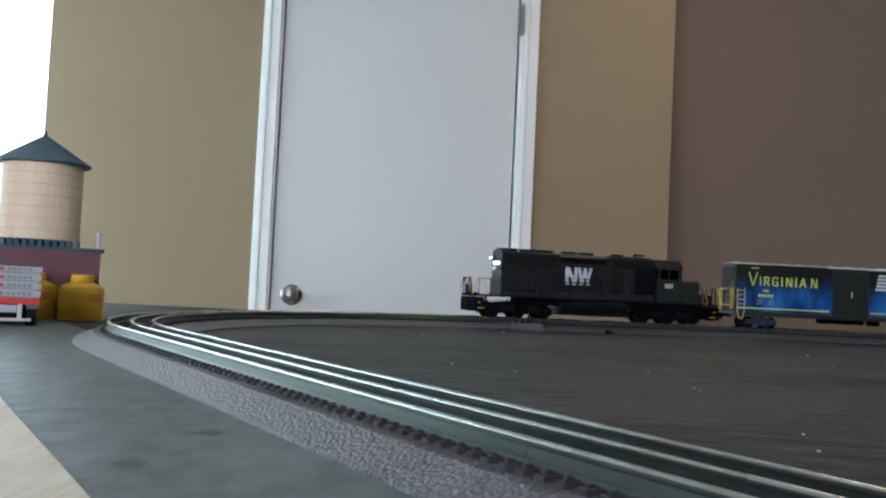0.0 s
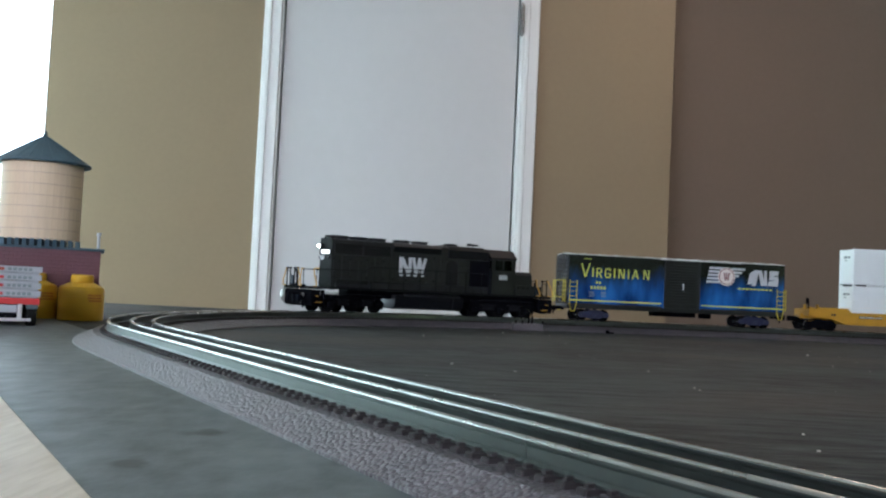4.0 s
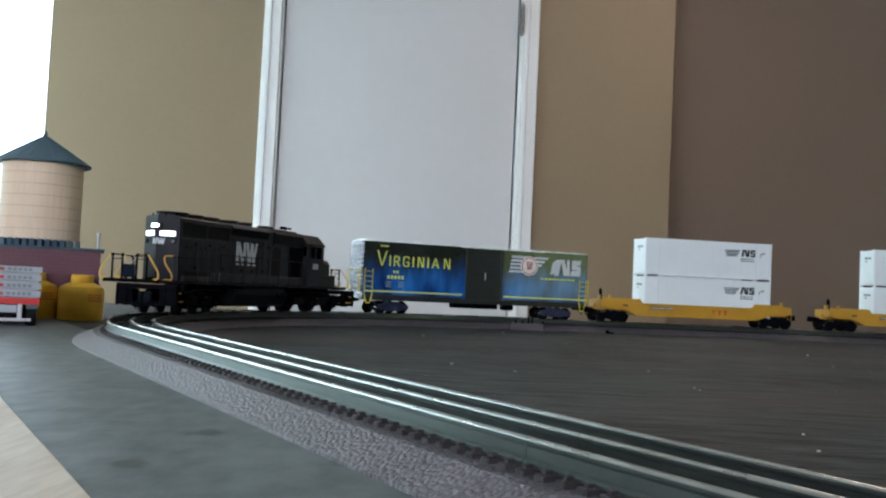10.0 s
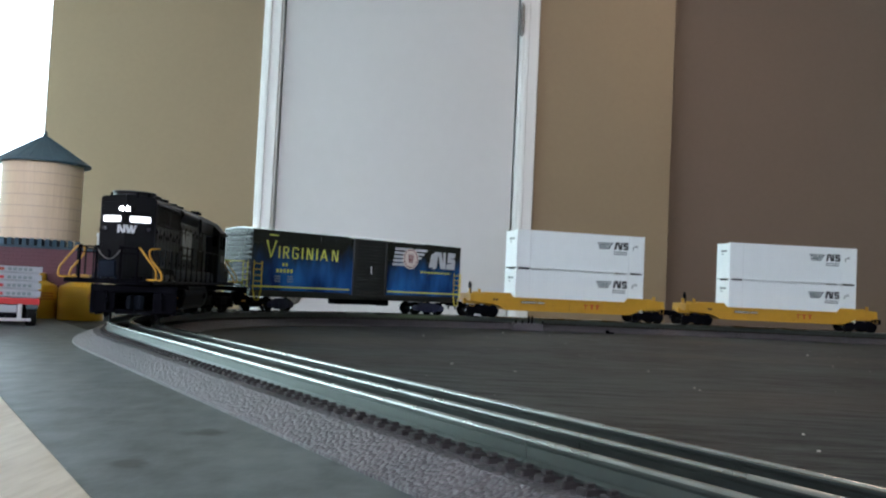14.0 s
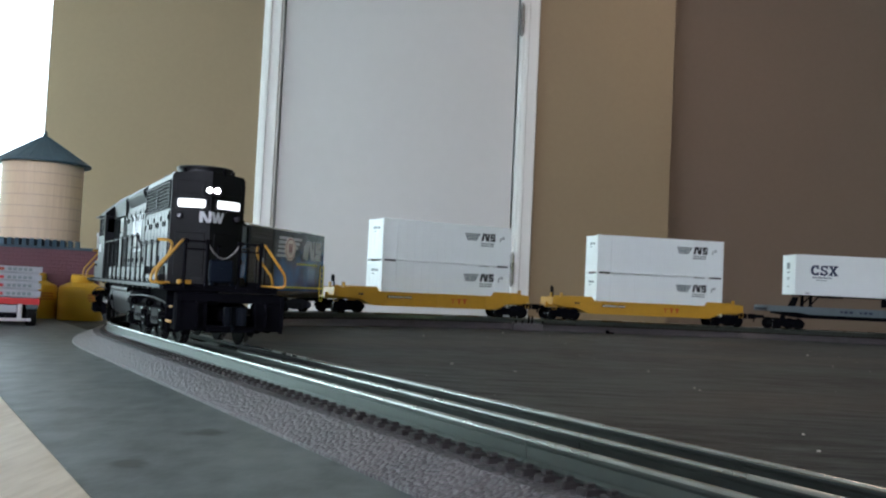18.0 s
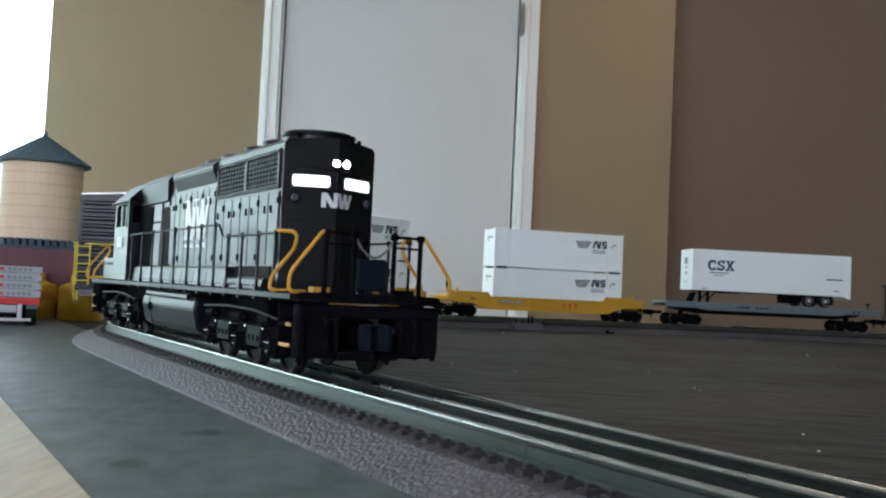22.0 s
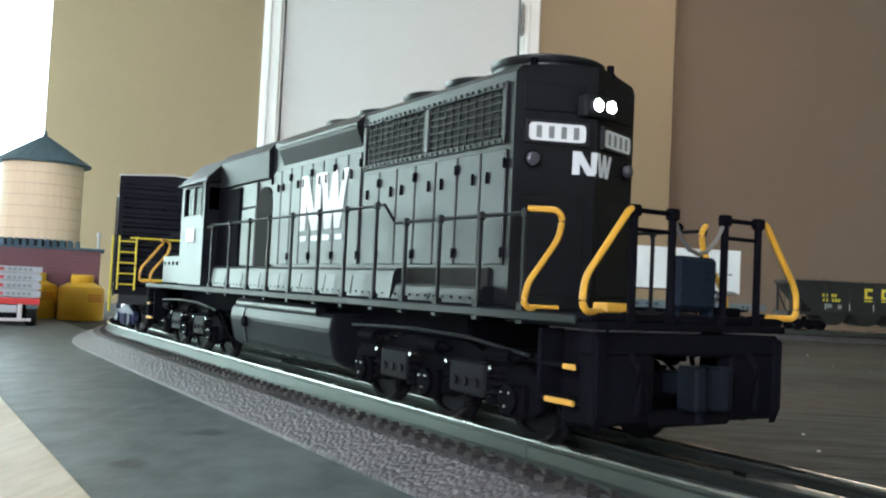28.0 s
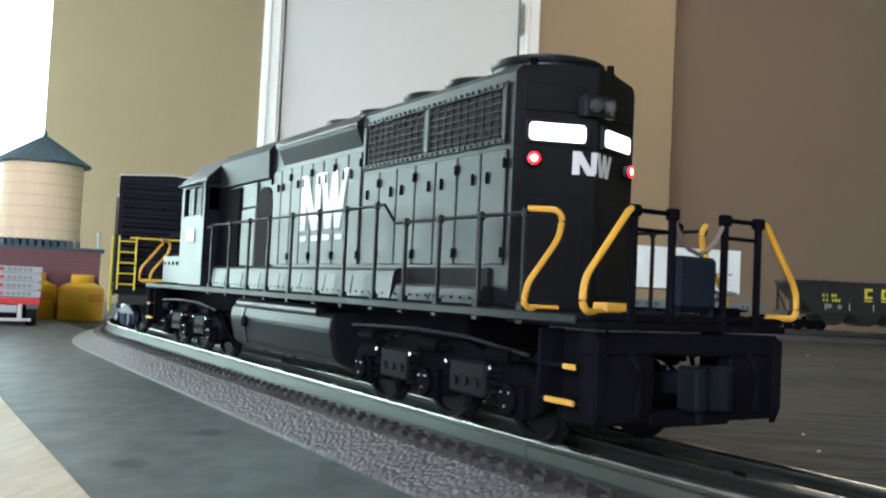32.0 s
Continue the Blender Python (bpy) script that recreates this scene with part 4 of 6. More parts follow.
def porch(p, x, way):
    """End railing, yellow grab irons and drop step at one end."""
    def X(d):
        return x + way * d
    part("walkway_end", box(B(), *sorted((X(-30), X(3.6))), -30.5, 30.5, 29.2, 31.0, 0.3), MATT, p)
    for s in (-1, 1):
        # yellow grab irons on both sides of the stair, leaning outwards at the foot
        xa, xb = X(-18), X(3.4)
        part("grab_iron", pipe(B(), bend([(xa - 5 * way, 30 * s, 56.4), (xa, 25 * s, 56.2), (xa, 23.4 * s, 54.4), (xa, 24.3 * s, 49.5), (xa, 33 * s, 38.5), (xa, 33.8 * s, 34.2), (xa, 32.8 * s, 33), (xa, 24 * s, 33)], 3.0), 0.78, 8), YELLOW, p, "bent yellow grab iron", smooth=True)
        part("grab_iron", pipe(B(), bend([(xb - 0.4 * way, 20.3 * s, 56.2), (xb, 22.4 * s, 55.4), (xb, 34.2 * s, 40), (xb, 34.6 * s, 34.6), (xb, 33.4 * s, 33), (xb - 3 * way, 27 * s, 33)], 3.0), 0.78, 8), YELLOW, p, "bent yellow grab iron", smooth=True)
        xr = X(2.8)
        for yy in (20.3, 8.6):
            bm = pipe(B(), [(xr, yy * s, 31), (xr, yy * s, 55)], 0.95, 6)
            box(bm, *sorted((X(1), X(3.6))), yy * s - 1.3, yy * s + 1.3, 30.6, 33.2, 0.3)
            box(bm, xr - 1.2, xr + 1.2, yy * s - 1.4, yy * s + 1.4, 54.2, 56.8, 0.4)
            part("stanchion", bm, MATT, p)
        part("end_rail", pipe(B(), [(xr, 20.3 * s, 55.6), (xr, 8.6 * s, 55.6)], 0.6, 6), MATT, p)
        part("end_rail", pipe(B(), [(xr, 20.3 * s, 51.4), (xr, 8.6 * s, 51.4)], 0.5, 6), MATT, p)
        part("step_light", box(B(), *sorted((X(-8), X(-3))), *sorted((15 * s, 22 * s)), 32.8, 35, 0.3), YELLOW if s < 0 else MATT, p)
    xr = X(2.8)
    pts = [(xr, 8.4 - 16.8 * k / 12, 54.6 - 7.6 * (1 - ((k - 6) / 6) ** 2) + 0.3 * (k % 2)) for k in range(13)]
    part("safety_chain", pipe(B(), pts, 0.5, 5), CHAIN, p, "slack dull silver chain between the railings")
    bm = box(B(), *sorted((X(0.6), X(4.0))), -7.4, 5.6, 34.2, 46.4, 1.0)
    for z in (38.5, 42):
        box(bm, *sorted((X(3.8), X(4.3))), -6.4, 4.6, z, z + 0.5)
    for y in (-5.5, 5.5):
        box(bm, *sorted((X(-1), X(2.4))), y - 0.8, y + 0.8, 31.2, 36, 0.2)
    part("drop_step", bm, STEPGREY, p, "dark grey-blue drop step plate")
    part("jumper_stand", pipe(B(), [(X(-4), -1.5, 32.8), (X(-4), -1.5, 52), (X(-1.5), -1.5, 53.6)], 1.0, 6), MATT, p)


def loco_truck(p, x, which):
    bm = box(B(), -30, 30, -6, 6, 10, 16, 1)
    box(bm, -8, 8, -20, 20, 13, 20, 1)
    t = part("truck", bm, MATT, p, at=Matrix.Translation((x * MM, 0, 0)))
    for s in (-1, 1):
        y0, y1 = sorted((21.5 * s, 25.0 * s))
        bm = prism(B(), [(-50, 9), (-45, 6), (-36, 7), (-30, 14), (-14, 14), (-9, 7), (9, 7), (14, 14), (30, 14), (36, 7), (45, 6), (50, 9), (50, 15), (42, 19), (24, 20), (16, 23), (-16, 23), (-24, 20), (-42, 19), (-50, 15)], y0, y1, "y", 0.6)
        fr = part("sideframe", bm, TRUCKBLACK, t)
        o = 25.0 * s
        for q in (-40, 0, 40):
            bm = box(B(), q - 4.6, q + 4.6, *sorted((24 * s, 27.4 * s)), 5.6, 14, 0.8)
            rod(bm, (q, o, 10.3), (q, o + 3.6 * s, 10.3), 3.6, 14)
            part("axle_box", bm, TRUCKBLACK, fr)
            # bright metal bolts added to give the dark truck its glints
            for bx, bz in ((-1.6, 12.0), (1.6, 12.0), (0, 8.6)):
                part("journal_bolt", rod(B(), (q + bx, o + 3.3 * s, bz), (q + bx, o + 4.2 * s, bz), 0.6, 8, 0.35), TREAD, fr)
        for q in (-31, -10, 10, 31):
            bm = B()
            for k in range(4):
                lathe(bm, [(2.9, 8.0 + 2.2 * k), (3.4, 8.6 + 2.2 * k), (2.9, 9.2 + 2.2 * k), (2.2, 9.8 + 2.2 * k)], 12, (q, 24.4 * s))
            part("coil_spring", bm, TRUCKBLACK, fr)
            # bright cap added as a glint on the spring
            part("spring_cap", rod(B(), (q, 24.4 * s, 17.0), (q, 27.6 * s, 17.0), 1.3, 10, 0.6), TREAD, fr, "bright spring cap added for its glint")
        for q in (-20, 20):
            bm = box(B(), q - 8.5, q + 8.5, *sorted((25 * s, 27.4 * s)), 9, 18, 0.7)
            for k in range(3):
                rod(bm, (q - 5 + 5 * k, 27.2 * s, 12.5), (q - 5 + 5 * k, 28.0 * s, 12.5), 1.2, 8)
            part("equalizer_plate", bm, TRUCKGREY, fr)
        for q in (-36, 2, 36):
            bm = rod(B(), (q - 5, 27.4 * s, 20.5), (q + 5, 27.4 * s, 20.5), 2.2, 12)
            rod(bm, (q + 5, 27.4 * s, 20.5), (q + 8.5, 27.4 * s, 20.5), 0.8, 8)
            part("brake_cylinder", bm, TRUCKBLACK, fr)
        part("brake_pipe", pipe(B(), [(-48, 27.8 * s, 23.5), (-10, 28.2 * s, 24.6), (20, 28.2 * s, 24.2), (48, 27.8 * s, 21.5)], 0.5, 6), DULLBLACK, fr)
        part("sand_pipe", pipe(B(), [(48, 26 * s, 22), (52, 24 * s, 14), (52, 19 * s, 4)], 0.7, 6), TRUCKBLACK, fr)
        for q in (-40, 0, 40):
            for d in (-11.6, 11.6):
                part("brake_shoe", box(B(), q + d - 0.8, q + d + 0.8, *sorted((17 * s, 20.5 * s)), 5, 14, 0.3), MATT, t)
    add_wheels(t, (-40, 0, 40), 10.3, STEELDARK)
    TRUCKS.append((t, loco, which, x * MM))
    return t


TANKBLACK = material("dull black fuel tank", (0.007, 0.0075, 0.010), 0.34, grain=0.2, scale=150, spec=0.08)
TRUCKGREY = material("worn grey truck plate", (0.009, 0.009, 0.011), 0.42, grain=0.35, scale=260, bump=0.2, spec=0.02)
NUMBERGREY = material("worn grey numerals", (0.16, 0.17, 0.17), 0.5)
BOARD_OFF = material("white number board plastic", (0.62, 0.64, 0.64), 0.35, grain=0.04, scale=200)
STEELDARK = material("dark oiled wheel steel", (0.006, 0.006, 0.007), 0.4, 0.0, grain=0.2, scale=200, spec=0.01)
GRILLE = material("dark grille metal", (0.01, 0.01, 0.011), 0.5, grain=0.2, scale=200, spec=0.2)
# flat black painted where slot, intake and grille lie in shade
DARK = material("black for shaded openings", (0.004, 0.004, 0.004), 0.9)
DARKTONE = material("dark print and gap shade", (0.02, 0.02, 0.025), 0.6)
CHAIN = material("dull chain metal", (0.30, 0.29, 0.28), 0.4, 0.8)
COUPLERGREY = material("blue black coupler metal", (0.007, 0.009, 0.013), 0.5, grain=0.25, scale=200, spec=0.03)
STEPGREY = material("grey blue satin plastic", (0.009, 0.013, 0.022), 0.5, grain=0.2, scale=200, spec=0.03)
TRUCKBLACK = material("black truck casting", (0.0045, 0.0045, 0.006), 0.5, grain=0.3, scale=220, bump=0.15, spec=0.003)


def glass(name, colour, rough=0.02, ior=1.3):
    m = bpy.data.materials.new(name)
    m.use_nodes = True
    b = m.node_tree.nodes["Principled BSDF"]
    b.inputs["Base Color"].default_value = (*colour, 1)
    b.inputs["Roughness"].default_value = rough
    b.inputs["Transmission Weight"].default_value = 1.0
    b.inputs["IOR"].default_value = ior
    return m


GLASS = glass("clear window glass", (0.9, 0.93, 0.93))
CABGLASS = glass("smoky cab glass", (0.10, 0.11, 0.12), 0.05, 1.06)
build_loco()


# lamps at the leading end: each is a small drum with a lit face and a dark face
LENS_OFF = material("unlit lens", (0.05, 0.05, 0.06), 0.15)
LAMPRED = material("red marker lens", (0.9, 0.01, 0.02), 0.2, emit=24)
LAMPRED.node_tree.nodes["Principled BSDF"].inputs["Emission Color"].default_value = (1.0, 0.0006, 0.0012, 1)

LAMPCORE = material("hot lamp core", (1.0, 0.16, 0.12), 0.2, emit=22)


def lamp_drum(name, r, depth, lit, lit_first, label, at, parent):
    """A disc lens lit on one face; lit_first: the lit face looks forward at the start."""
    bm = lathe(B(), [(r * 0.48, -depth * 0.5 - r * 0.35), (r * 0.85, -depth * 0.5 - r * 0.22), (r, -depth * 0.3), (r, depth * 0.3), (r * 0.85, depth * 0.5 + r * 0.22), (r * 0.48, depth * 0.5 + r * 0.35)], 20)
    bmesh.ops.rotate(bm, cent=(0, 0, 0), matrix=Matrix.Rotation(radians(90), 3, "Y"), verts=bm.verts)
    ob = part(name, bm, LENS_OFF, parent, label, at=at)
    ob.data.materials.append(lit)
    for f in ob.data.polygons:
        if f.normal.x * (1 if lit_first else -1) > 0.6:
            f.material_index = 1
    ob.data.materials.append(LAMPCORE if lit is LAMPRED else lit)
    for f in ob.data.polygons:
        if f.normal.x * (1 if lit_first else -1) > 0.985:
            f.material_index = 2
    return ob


LAMPS = []
for y in (-2.2, 2.2):
    pl = (6.4 * MM, y * MM, 86.5 * MM)
    LAMPS.append((lamp_drum("headlight", 1.9, 1.4, LAMPW, True, "round white headlight lens", Matrix.Translation(pl), loco), pl, 0.0))
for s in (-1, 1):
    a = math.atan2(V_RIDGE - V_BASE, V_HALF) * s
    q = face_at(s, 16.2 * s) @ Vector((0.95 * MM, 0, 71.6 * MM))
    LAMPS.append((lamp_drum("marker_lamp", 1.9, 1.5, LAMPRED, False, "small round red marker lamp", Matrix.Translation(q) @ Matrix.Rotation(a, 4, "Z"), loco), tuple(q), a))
# ---------------------------------------------------------------- boxcar


def boxcar_paint():
    """Black paint that turns cloudy blue towards the sill."""
    m = bpy.data.materials.new("black and cloudy blue boxcar paint")
    m.use_nodes = True
    nt = m.node_tree
    b = nt.nodes["Principled BSDF"]
    co = nt.nodes.new("ShaderNodeTexCoord")
    sep = nt.nodes.new("ShaderNodeSeparateXYZ")
    nt.links.new(co.outputs["Object"], sep.inputs[0])
    n1 = nt.nodes.new("ShaderNodeTexNoise")
    n1.inputs["Scale"].default_value, n1.inputs["Detail"].default_value = 42, 7
    n2 = nt.nodes.new("ShaderNodeTexNoise")
    n2.inputs["Scale"].default_value, n2.inputs["Detail"].default_value = 18, 4
    drip = nt.nodes.new("ShaderNodeMapping")
    drip.inputs["Scale"].default_value = (1.6, 1.0, 0.5)
    nt.links.new(co.outputs["Object"], drip.inputs[0])
    nt.links.new(drip.outputs[0], n1.inputs[0])
    nt.links.new(drip.outputs[0], n2.inputs[0])
    add = nt.nodes.new("ShaderNodeMath")
    add.operation = "MULTIPLY_ADD"
    nt.links.new(n1.outputs[0], add.inputs[0])
    add.inputs[1].default_value = 0.055
    nt.links.new(sep.outputs["Z"], add.inputs[2])
    mr = nt.nodes.new("ShaderNodeMapRange")
    mr.interpolation_type = "SMOOTHSTEP"
    mr.inputs[1].default_value, mr.inputs[2].default_value, mr.inputs[3].default_value, mr.inputs[4].default_value = 0.068, 0.108, 1.0, 0.0
    nt.links.new(add.outputs[0], mr.inputs[0])
    blue = nt.nodes.new("ShaderNodeValToRGB")
    blue.color_ramp.elements[0].position, blue.color_ramp.elements[1].position = 0.34, 0.64
    blue.color_ramp.elements[0].color, blue.color_ramp.elements[1].color = (0.004, 0.012, 0.09, 1), (0.03, 0.16, 0.48, 1)
    nt.links.new(n2.outputs[0], blue.inputs[0])
    mix = nt.nodes.new("ShaderNodeMix")
    mix.data_type = "RGBA"
    mix.inputs[6].default_value = (0.014, 0.020, 0.016, 1)
    nt.links.new(mr.outputs[0], mix.inputs[0])
    nt.links.new(blue.outputs[0], mix.inputs[7])
    nt.links.new(mix.outputs[2], b.inputs["Base Color"])
    b.inputs["Roughness"].default_value = 0.13
    b.inputs["Specular IOR Level"].default_value = 0.6
    return m


BOXPAINT = boxcar_paint()
BOXEND = material("glossy black end paint", (0.010, 0.011, 0.016), 0.26, grain=0.2, scale=90, spec=0.2)
LIME = material("yellow green lettering", (0.62, 0.66, 0.10), 0.45)
LADDERYEL = material("bright yellow ladder paint", (0.62, 0.52, 0.04), 0.45)
BLUETRUCK = material("blue black truck casting", (0.014, 0.018, 0.055), 0.5, grain=0.25, scale=200, bump=0.1)
SEALTAN = material("pale tan seal", (0.80, 0.72, 0.66), 0.5)
SEALRED = material("dark red seal", (0.20, 0.03, 0.03), 0.5)
SILVER = material("galvanised roof", (0.66, 0.68, 0.67), 0.35, 0.4, grain=0.15, scale=90)
NAVY = material("navy lettering", (0.02, 0.035, 0.08), 0.5)
FADEDRED = material("faded red lettering", (0.42, 0.06, 0.02), 0.5)
FLAGGREY = material("dark grey blue print", (0.07, 0.10, 0.11), 0.5)
MARKGREY = material("grey print", (0.23, 0.27, 0.27), 0.5)

boxcar = thing("boxcar", "black and blue model boxcar with yellow ladders on the track", "freight car")


def build_boxcar():
    p = boxcar
    w = 31.5
    part("body", prism(B(), [(-w, 24), (w, 24), (w, 97.6), (0, 99.6), (-w, 97.6)], -172, 172, "x"), BOXPAINT, p)
    part("sill", box(B(), -172, 172, -29, 29, 18, 24, 0.5), BOXBLACK, p)
    for s in (-1, 1):
        # side panels and posts
        for x0, x1 in ((26, 172), (-172, -36)):
            n = 6
            for k in range(n):
                a, b = x0 + (x1 - x0) * k / n, x0 + (x1 - x0) * (k + 1) / n
                part("side_panel", box(B(), a + 0.25, b - 0.25, *sorted((w * s, (w + 0.35) * s)), 26, 96.4, 0.12), BOXPAINT, p)
            part("side_stripe", box(B(), x0 + 1, x1 - 1, *sorted(((w + 0.3) * s, (w + 0.6) * s)), 29.3, 31.2), LIME, p, "yellow stripe along the sill")
            part("sill_plate", box(B(), x0, x1, *sorted((w * s, (w + 0.8) * s)), 22.5, 26, 0.2), BOXBLACK, p)
        # sliding door
        bm = box(B(), -33, 23, *sorted((w * s, (w + 1.8) * s)), 24, 96, 0.4)
        d = part("sliding_door", bm, BOXBLACK, p, "black corrugated sliding door")
        for k in range(15):
            z = 31 + 4.1 * k
            part("door_rib", box(B(), -28, 18, *sorted(((w + 1.7) * s, (w + 2.8) * s)), z - 0.9, z + 0.9, 0.5), BOXBLACK, d)
        for x in (-32, 22):
            part("door_post", box(B(), x - 1.6, x + 1.6, *sorted(((w + 1.6) * s, (w + 3.2) * s)), 24, 96, 0.4), BOXBLACK, d)
        part("door_lock", box(B(), -7, -5.4, *sorted(((w + 2.6) * s, (w + 3.6) * s)), 52, 62, 0.2), DECAL, d)
        part("door_track", box(B(), -100, 30, *sorted((w * s, (w + 2.4) * s)), 20.5, 23.8, 0.3), BOXBLACK, p)
        part("door_rail", box(B(), -100, 30, *sorted((w * s, (w + 2.2) * s)), 96.2, 98, 0.2), SILVER, p)
        # lettering, flag and round seal
        o = w + 0.4
        base = (158, 65) if s > 0 else (-158, 65)
        letters = [[(0, 21), (2.0, 21), (7.4, 0), (5.8, 0)], [(11.6, 21), (13.4, 21), (7.6, 0), (6.0, 0)]]
        h, q = 14.6, 1.7
        for u in (16.2, 46.6, 66.4):
            letters.append(bar(u, u + 1.9, 0, h))
        letters += [bar(22, 22 + q, 0, h), bar(23.6, 28, h - q, h), bar(23.6, 28, 6.4, 8.0), bar(27.8, 29.5, 7.4, 13.6), [(25, 6.6), (27, 6.6), (30.4, 0), (28.3, 0)]]
        letters += [bar(34, 34 + q, 1.6, h - 1.6), bar(35, 41.4, h - q, h), bar(35, 41.4, 0, q), bar(40.6, 42.3, 1.2, 6.8), bar(38.2, 41.6, 5.6, 7.2), bar(40.6, 42.3, h - 3.8, h - 1.0)]
        for u in (53.2, 88.6):
            letters += [bar(u, u + q, 0, h), bar(u + 7.0, u + 7.0 + q, 0, h), [(u + 0.6, h), (u + 2.6, h), (u + 8.1, 0), (u + 6.1, 0)]]
        letters += [[(72, 0), (73.8, 0), (78.2, h), (76.4, h)], [(82.4, 0), (80.6, 0), (76.4, h), (78.2, h)], bar(74.4, 80, 4.0, 5.5)]
        letters = [[(4 + 1.1 * a, b * 0.96) for a, b in poly] for poly in letters]
        decal("lettering", p, letters, LIME, base, 1.0, s, o, "yellow block lettering")
        decal("small_lettering", p, [bar(28 + 4.6 * k, 31 + 4.6 * k, -9.5, -6) for k in range(2)] + [bar(20 + 5 * k, 23.2 + 5 * k, -17.5, -13) for k in range(5)] + [bar(8, 20, 26, 27.4)], LIME, base, 1.0, s, o)
        decal("fine_print", p, [bar(u, u + 8, v, v + 1.1) for u in (18, 36) for v in (-22.5, -25.5, -28.5)], MARKGREY, base, 1.0, s, o)
        fb = (-44, 62) if s > 0 else (44, 62)
        decal("flag_mark", p, [bar(1.0 * k, 27, 3.6 + 5.2 * k, 7.0 + 5.2 * k, 0.8) for k in range(5)], DECAL, fb, 1.0, s, o, "white striped flag mark")
        decal("flag_tail", p, [bar(40, 62 - 5 * k, 24.4 - 5.2 * k, 27.8 - 5.2 * k, 1) for k in range(3)], DECAL, fb, 1.0, s, o)
        decal("white_mark", p, [[(67 + (u - 58) * 0.93, 1.5 + v * 1.29) for u, v in q] for q in ([(66, 0), (73, 1), (78, 19), (70, 19)], [(76, 19), (83, 19), (90, 1), (82, 1)], [(87, 19), (92, 19), (93, 1), (88, 1)], [(58, 2), (66, 2), (71, 19), (62, 15)],
                                [(96, 12), (97, 19), (113, 19), (112, 14)], [(96, 8), (97, 13), (112, 12.5), (113, 8)], [(94, 1), (95, 6.5), (113, 8.5), (112, 1)])], DECAL, fb, 1.0, s, o, "white block mark")
        decal("slogan", p, [bar(52 + 6.4 * k, 56.5 + 6.4 * k, -4.4, -2.2) for k in range(9)], LIME, fb, 1.0, s, o)
        cx, cz = (-76.5, 76) if s > 0 else (76.5, 76)
        for r, mat, t, nm in ((14.0, SEALTAN, 0.5, "seal"), (12.4, SEALRED, 0.62, "seal_ring"), (11.2, SEALTAN, 0.74, "seal_field")):
            part(nm, rod(B(), (cx, o * s, cz), (cx, (o + t) * s, cz), r, 40), mat, p, "round tan and red seal")
        part("seal_mark", prism(prism(prism(B(), [(cx - 5, cz + 6), (cx - 3, cz + 6), (cx - 1, cz - 6), (cx - 3, cz - 6)], *sorted((o * s, (o + 0.86) * s)), "y"), [(cx + 5, cz + 6), (cx + 3, cz + 6), (cx + 1, cz - 6), (cx + 3, cz - 6)], *sorted((o * s, (o + 0.86) * s)), "y"),
                               [(cx - 1, cz + 6), (cx + 1, cz + 6), (cx + 1, cz - 4), (cx - 1, cz - 4)], *sorted((o * s, (o + 0.86) * s)), "y"), SEALRED, p)
    # ends: plates, corrugation, ladders, roof ribs
    for e in (-1, 1):
        part("end_plate", prism(B(), [(-w - 0.2, 24), (w + 0.2, 24), (w + 0.2, 97.4), (0, 99.4), (-w - 0.2, 97.4)], *sorted((172 * e, 172.6 * e)), "x"), BOXEND, p)
        for k in range(11):
            z = 31 + 6.0 * k
            bm = prism(B(), [(172 * e, z - 2.2), (174.4 * e, z - 0.7), (174.4 * e, z + 0.7), (172 * e, z + 2.2)], -29, 29, "y")
            part("end_rib", bm, BOXEND, p)
        for s in (-1, 1):
            ladder(p, LADDERYEL, (165 * e, (w + 2.4) * s, 0), 11, 26, 60, 5, "y", "yellow side ladder", extra=((-5.5, 26, -2.5, 14), (5.5, 26, 2.5, 14), (-2.5, 14, 2.5, 14)))
            ladder(p, LADDERYEL, (176.4 * e, 25 * s, 0), 10, 27, 60, 5, "x", "yellow end ladder")
        part("crossover_platform", box(B(), *sorted((173 * e, 180 * e)), -16, 16, 33, 34.2, 0.2), LADDERYEL, p)
        part("grab_bar", pipe(B(), [(177 * e, -24, 59), (177 * e, 24, 59)], 0.6), LADDERYEL, p)
        coupler(p, 168 * e, e, MATT)
    part("brake_wheel", lathe(B(), [(5, 0), (5.6, 0.6), (5, 1.2), (4.2, 0.6)], 20), BOXBLACK, p, at=Matrix.Translation((-0.178, 0.012, 0.066)) @ pose(0, 0, 0, 0, 90, 0))
    for k in range(14):
        x = -166 + 25.5 * k
        part("roof_rib", prism(B(), [(-w - 0.6, 97.2), (w + 0.6, 97.2), (w + 0.6, 98.6), (0, 101.0), (-w - 0.6, 98.6)], x - 1.3, x + 1.3, "x"), SILVER, p)
    part("roof", prism(B(), [(-w - 0.3, 97.4), (w + 0.3, 97.4), (w + 0.3, 98.2), (0, 100.3), (-w - 0.3, 98.2)], -172.4, 172.4, "x"), SILVER, p, "dull galvanised roof")
    part("brake_gear", box(box(B(), -40, 30, -8, 8, 11, 18, 1), -70, -52, -12, 0, 10, 18, 2), MATT, p)
    freight_truck(p, 130, 0, BLUETRUCK)
    freight_truck(p, -130, 1, BLUETRUCK)


build_boxcar()

# ---------------------------------------------------------------- well cars and containers


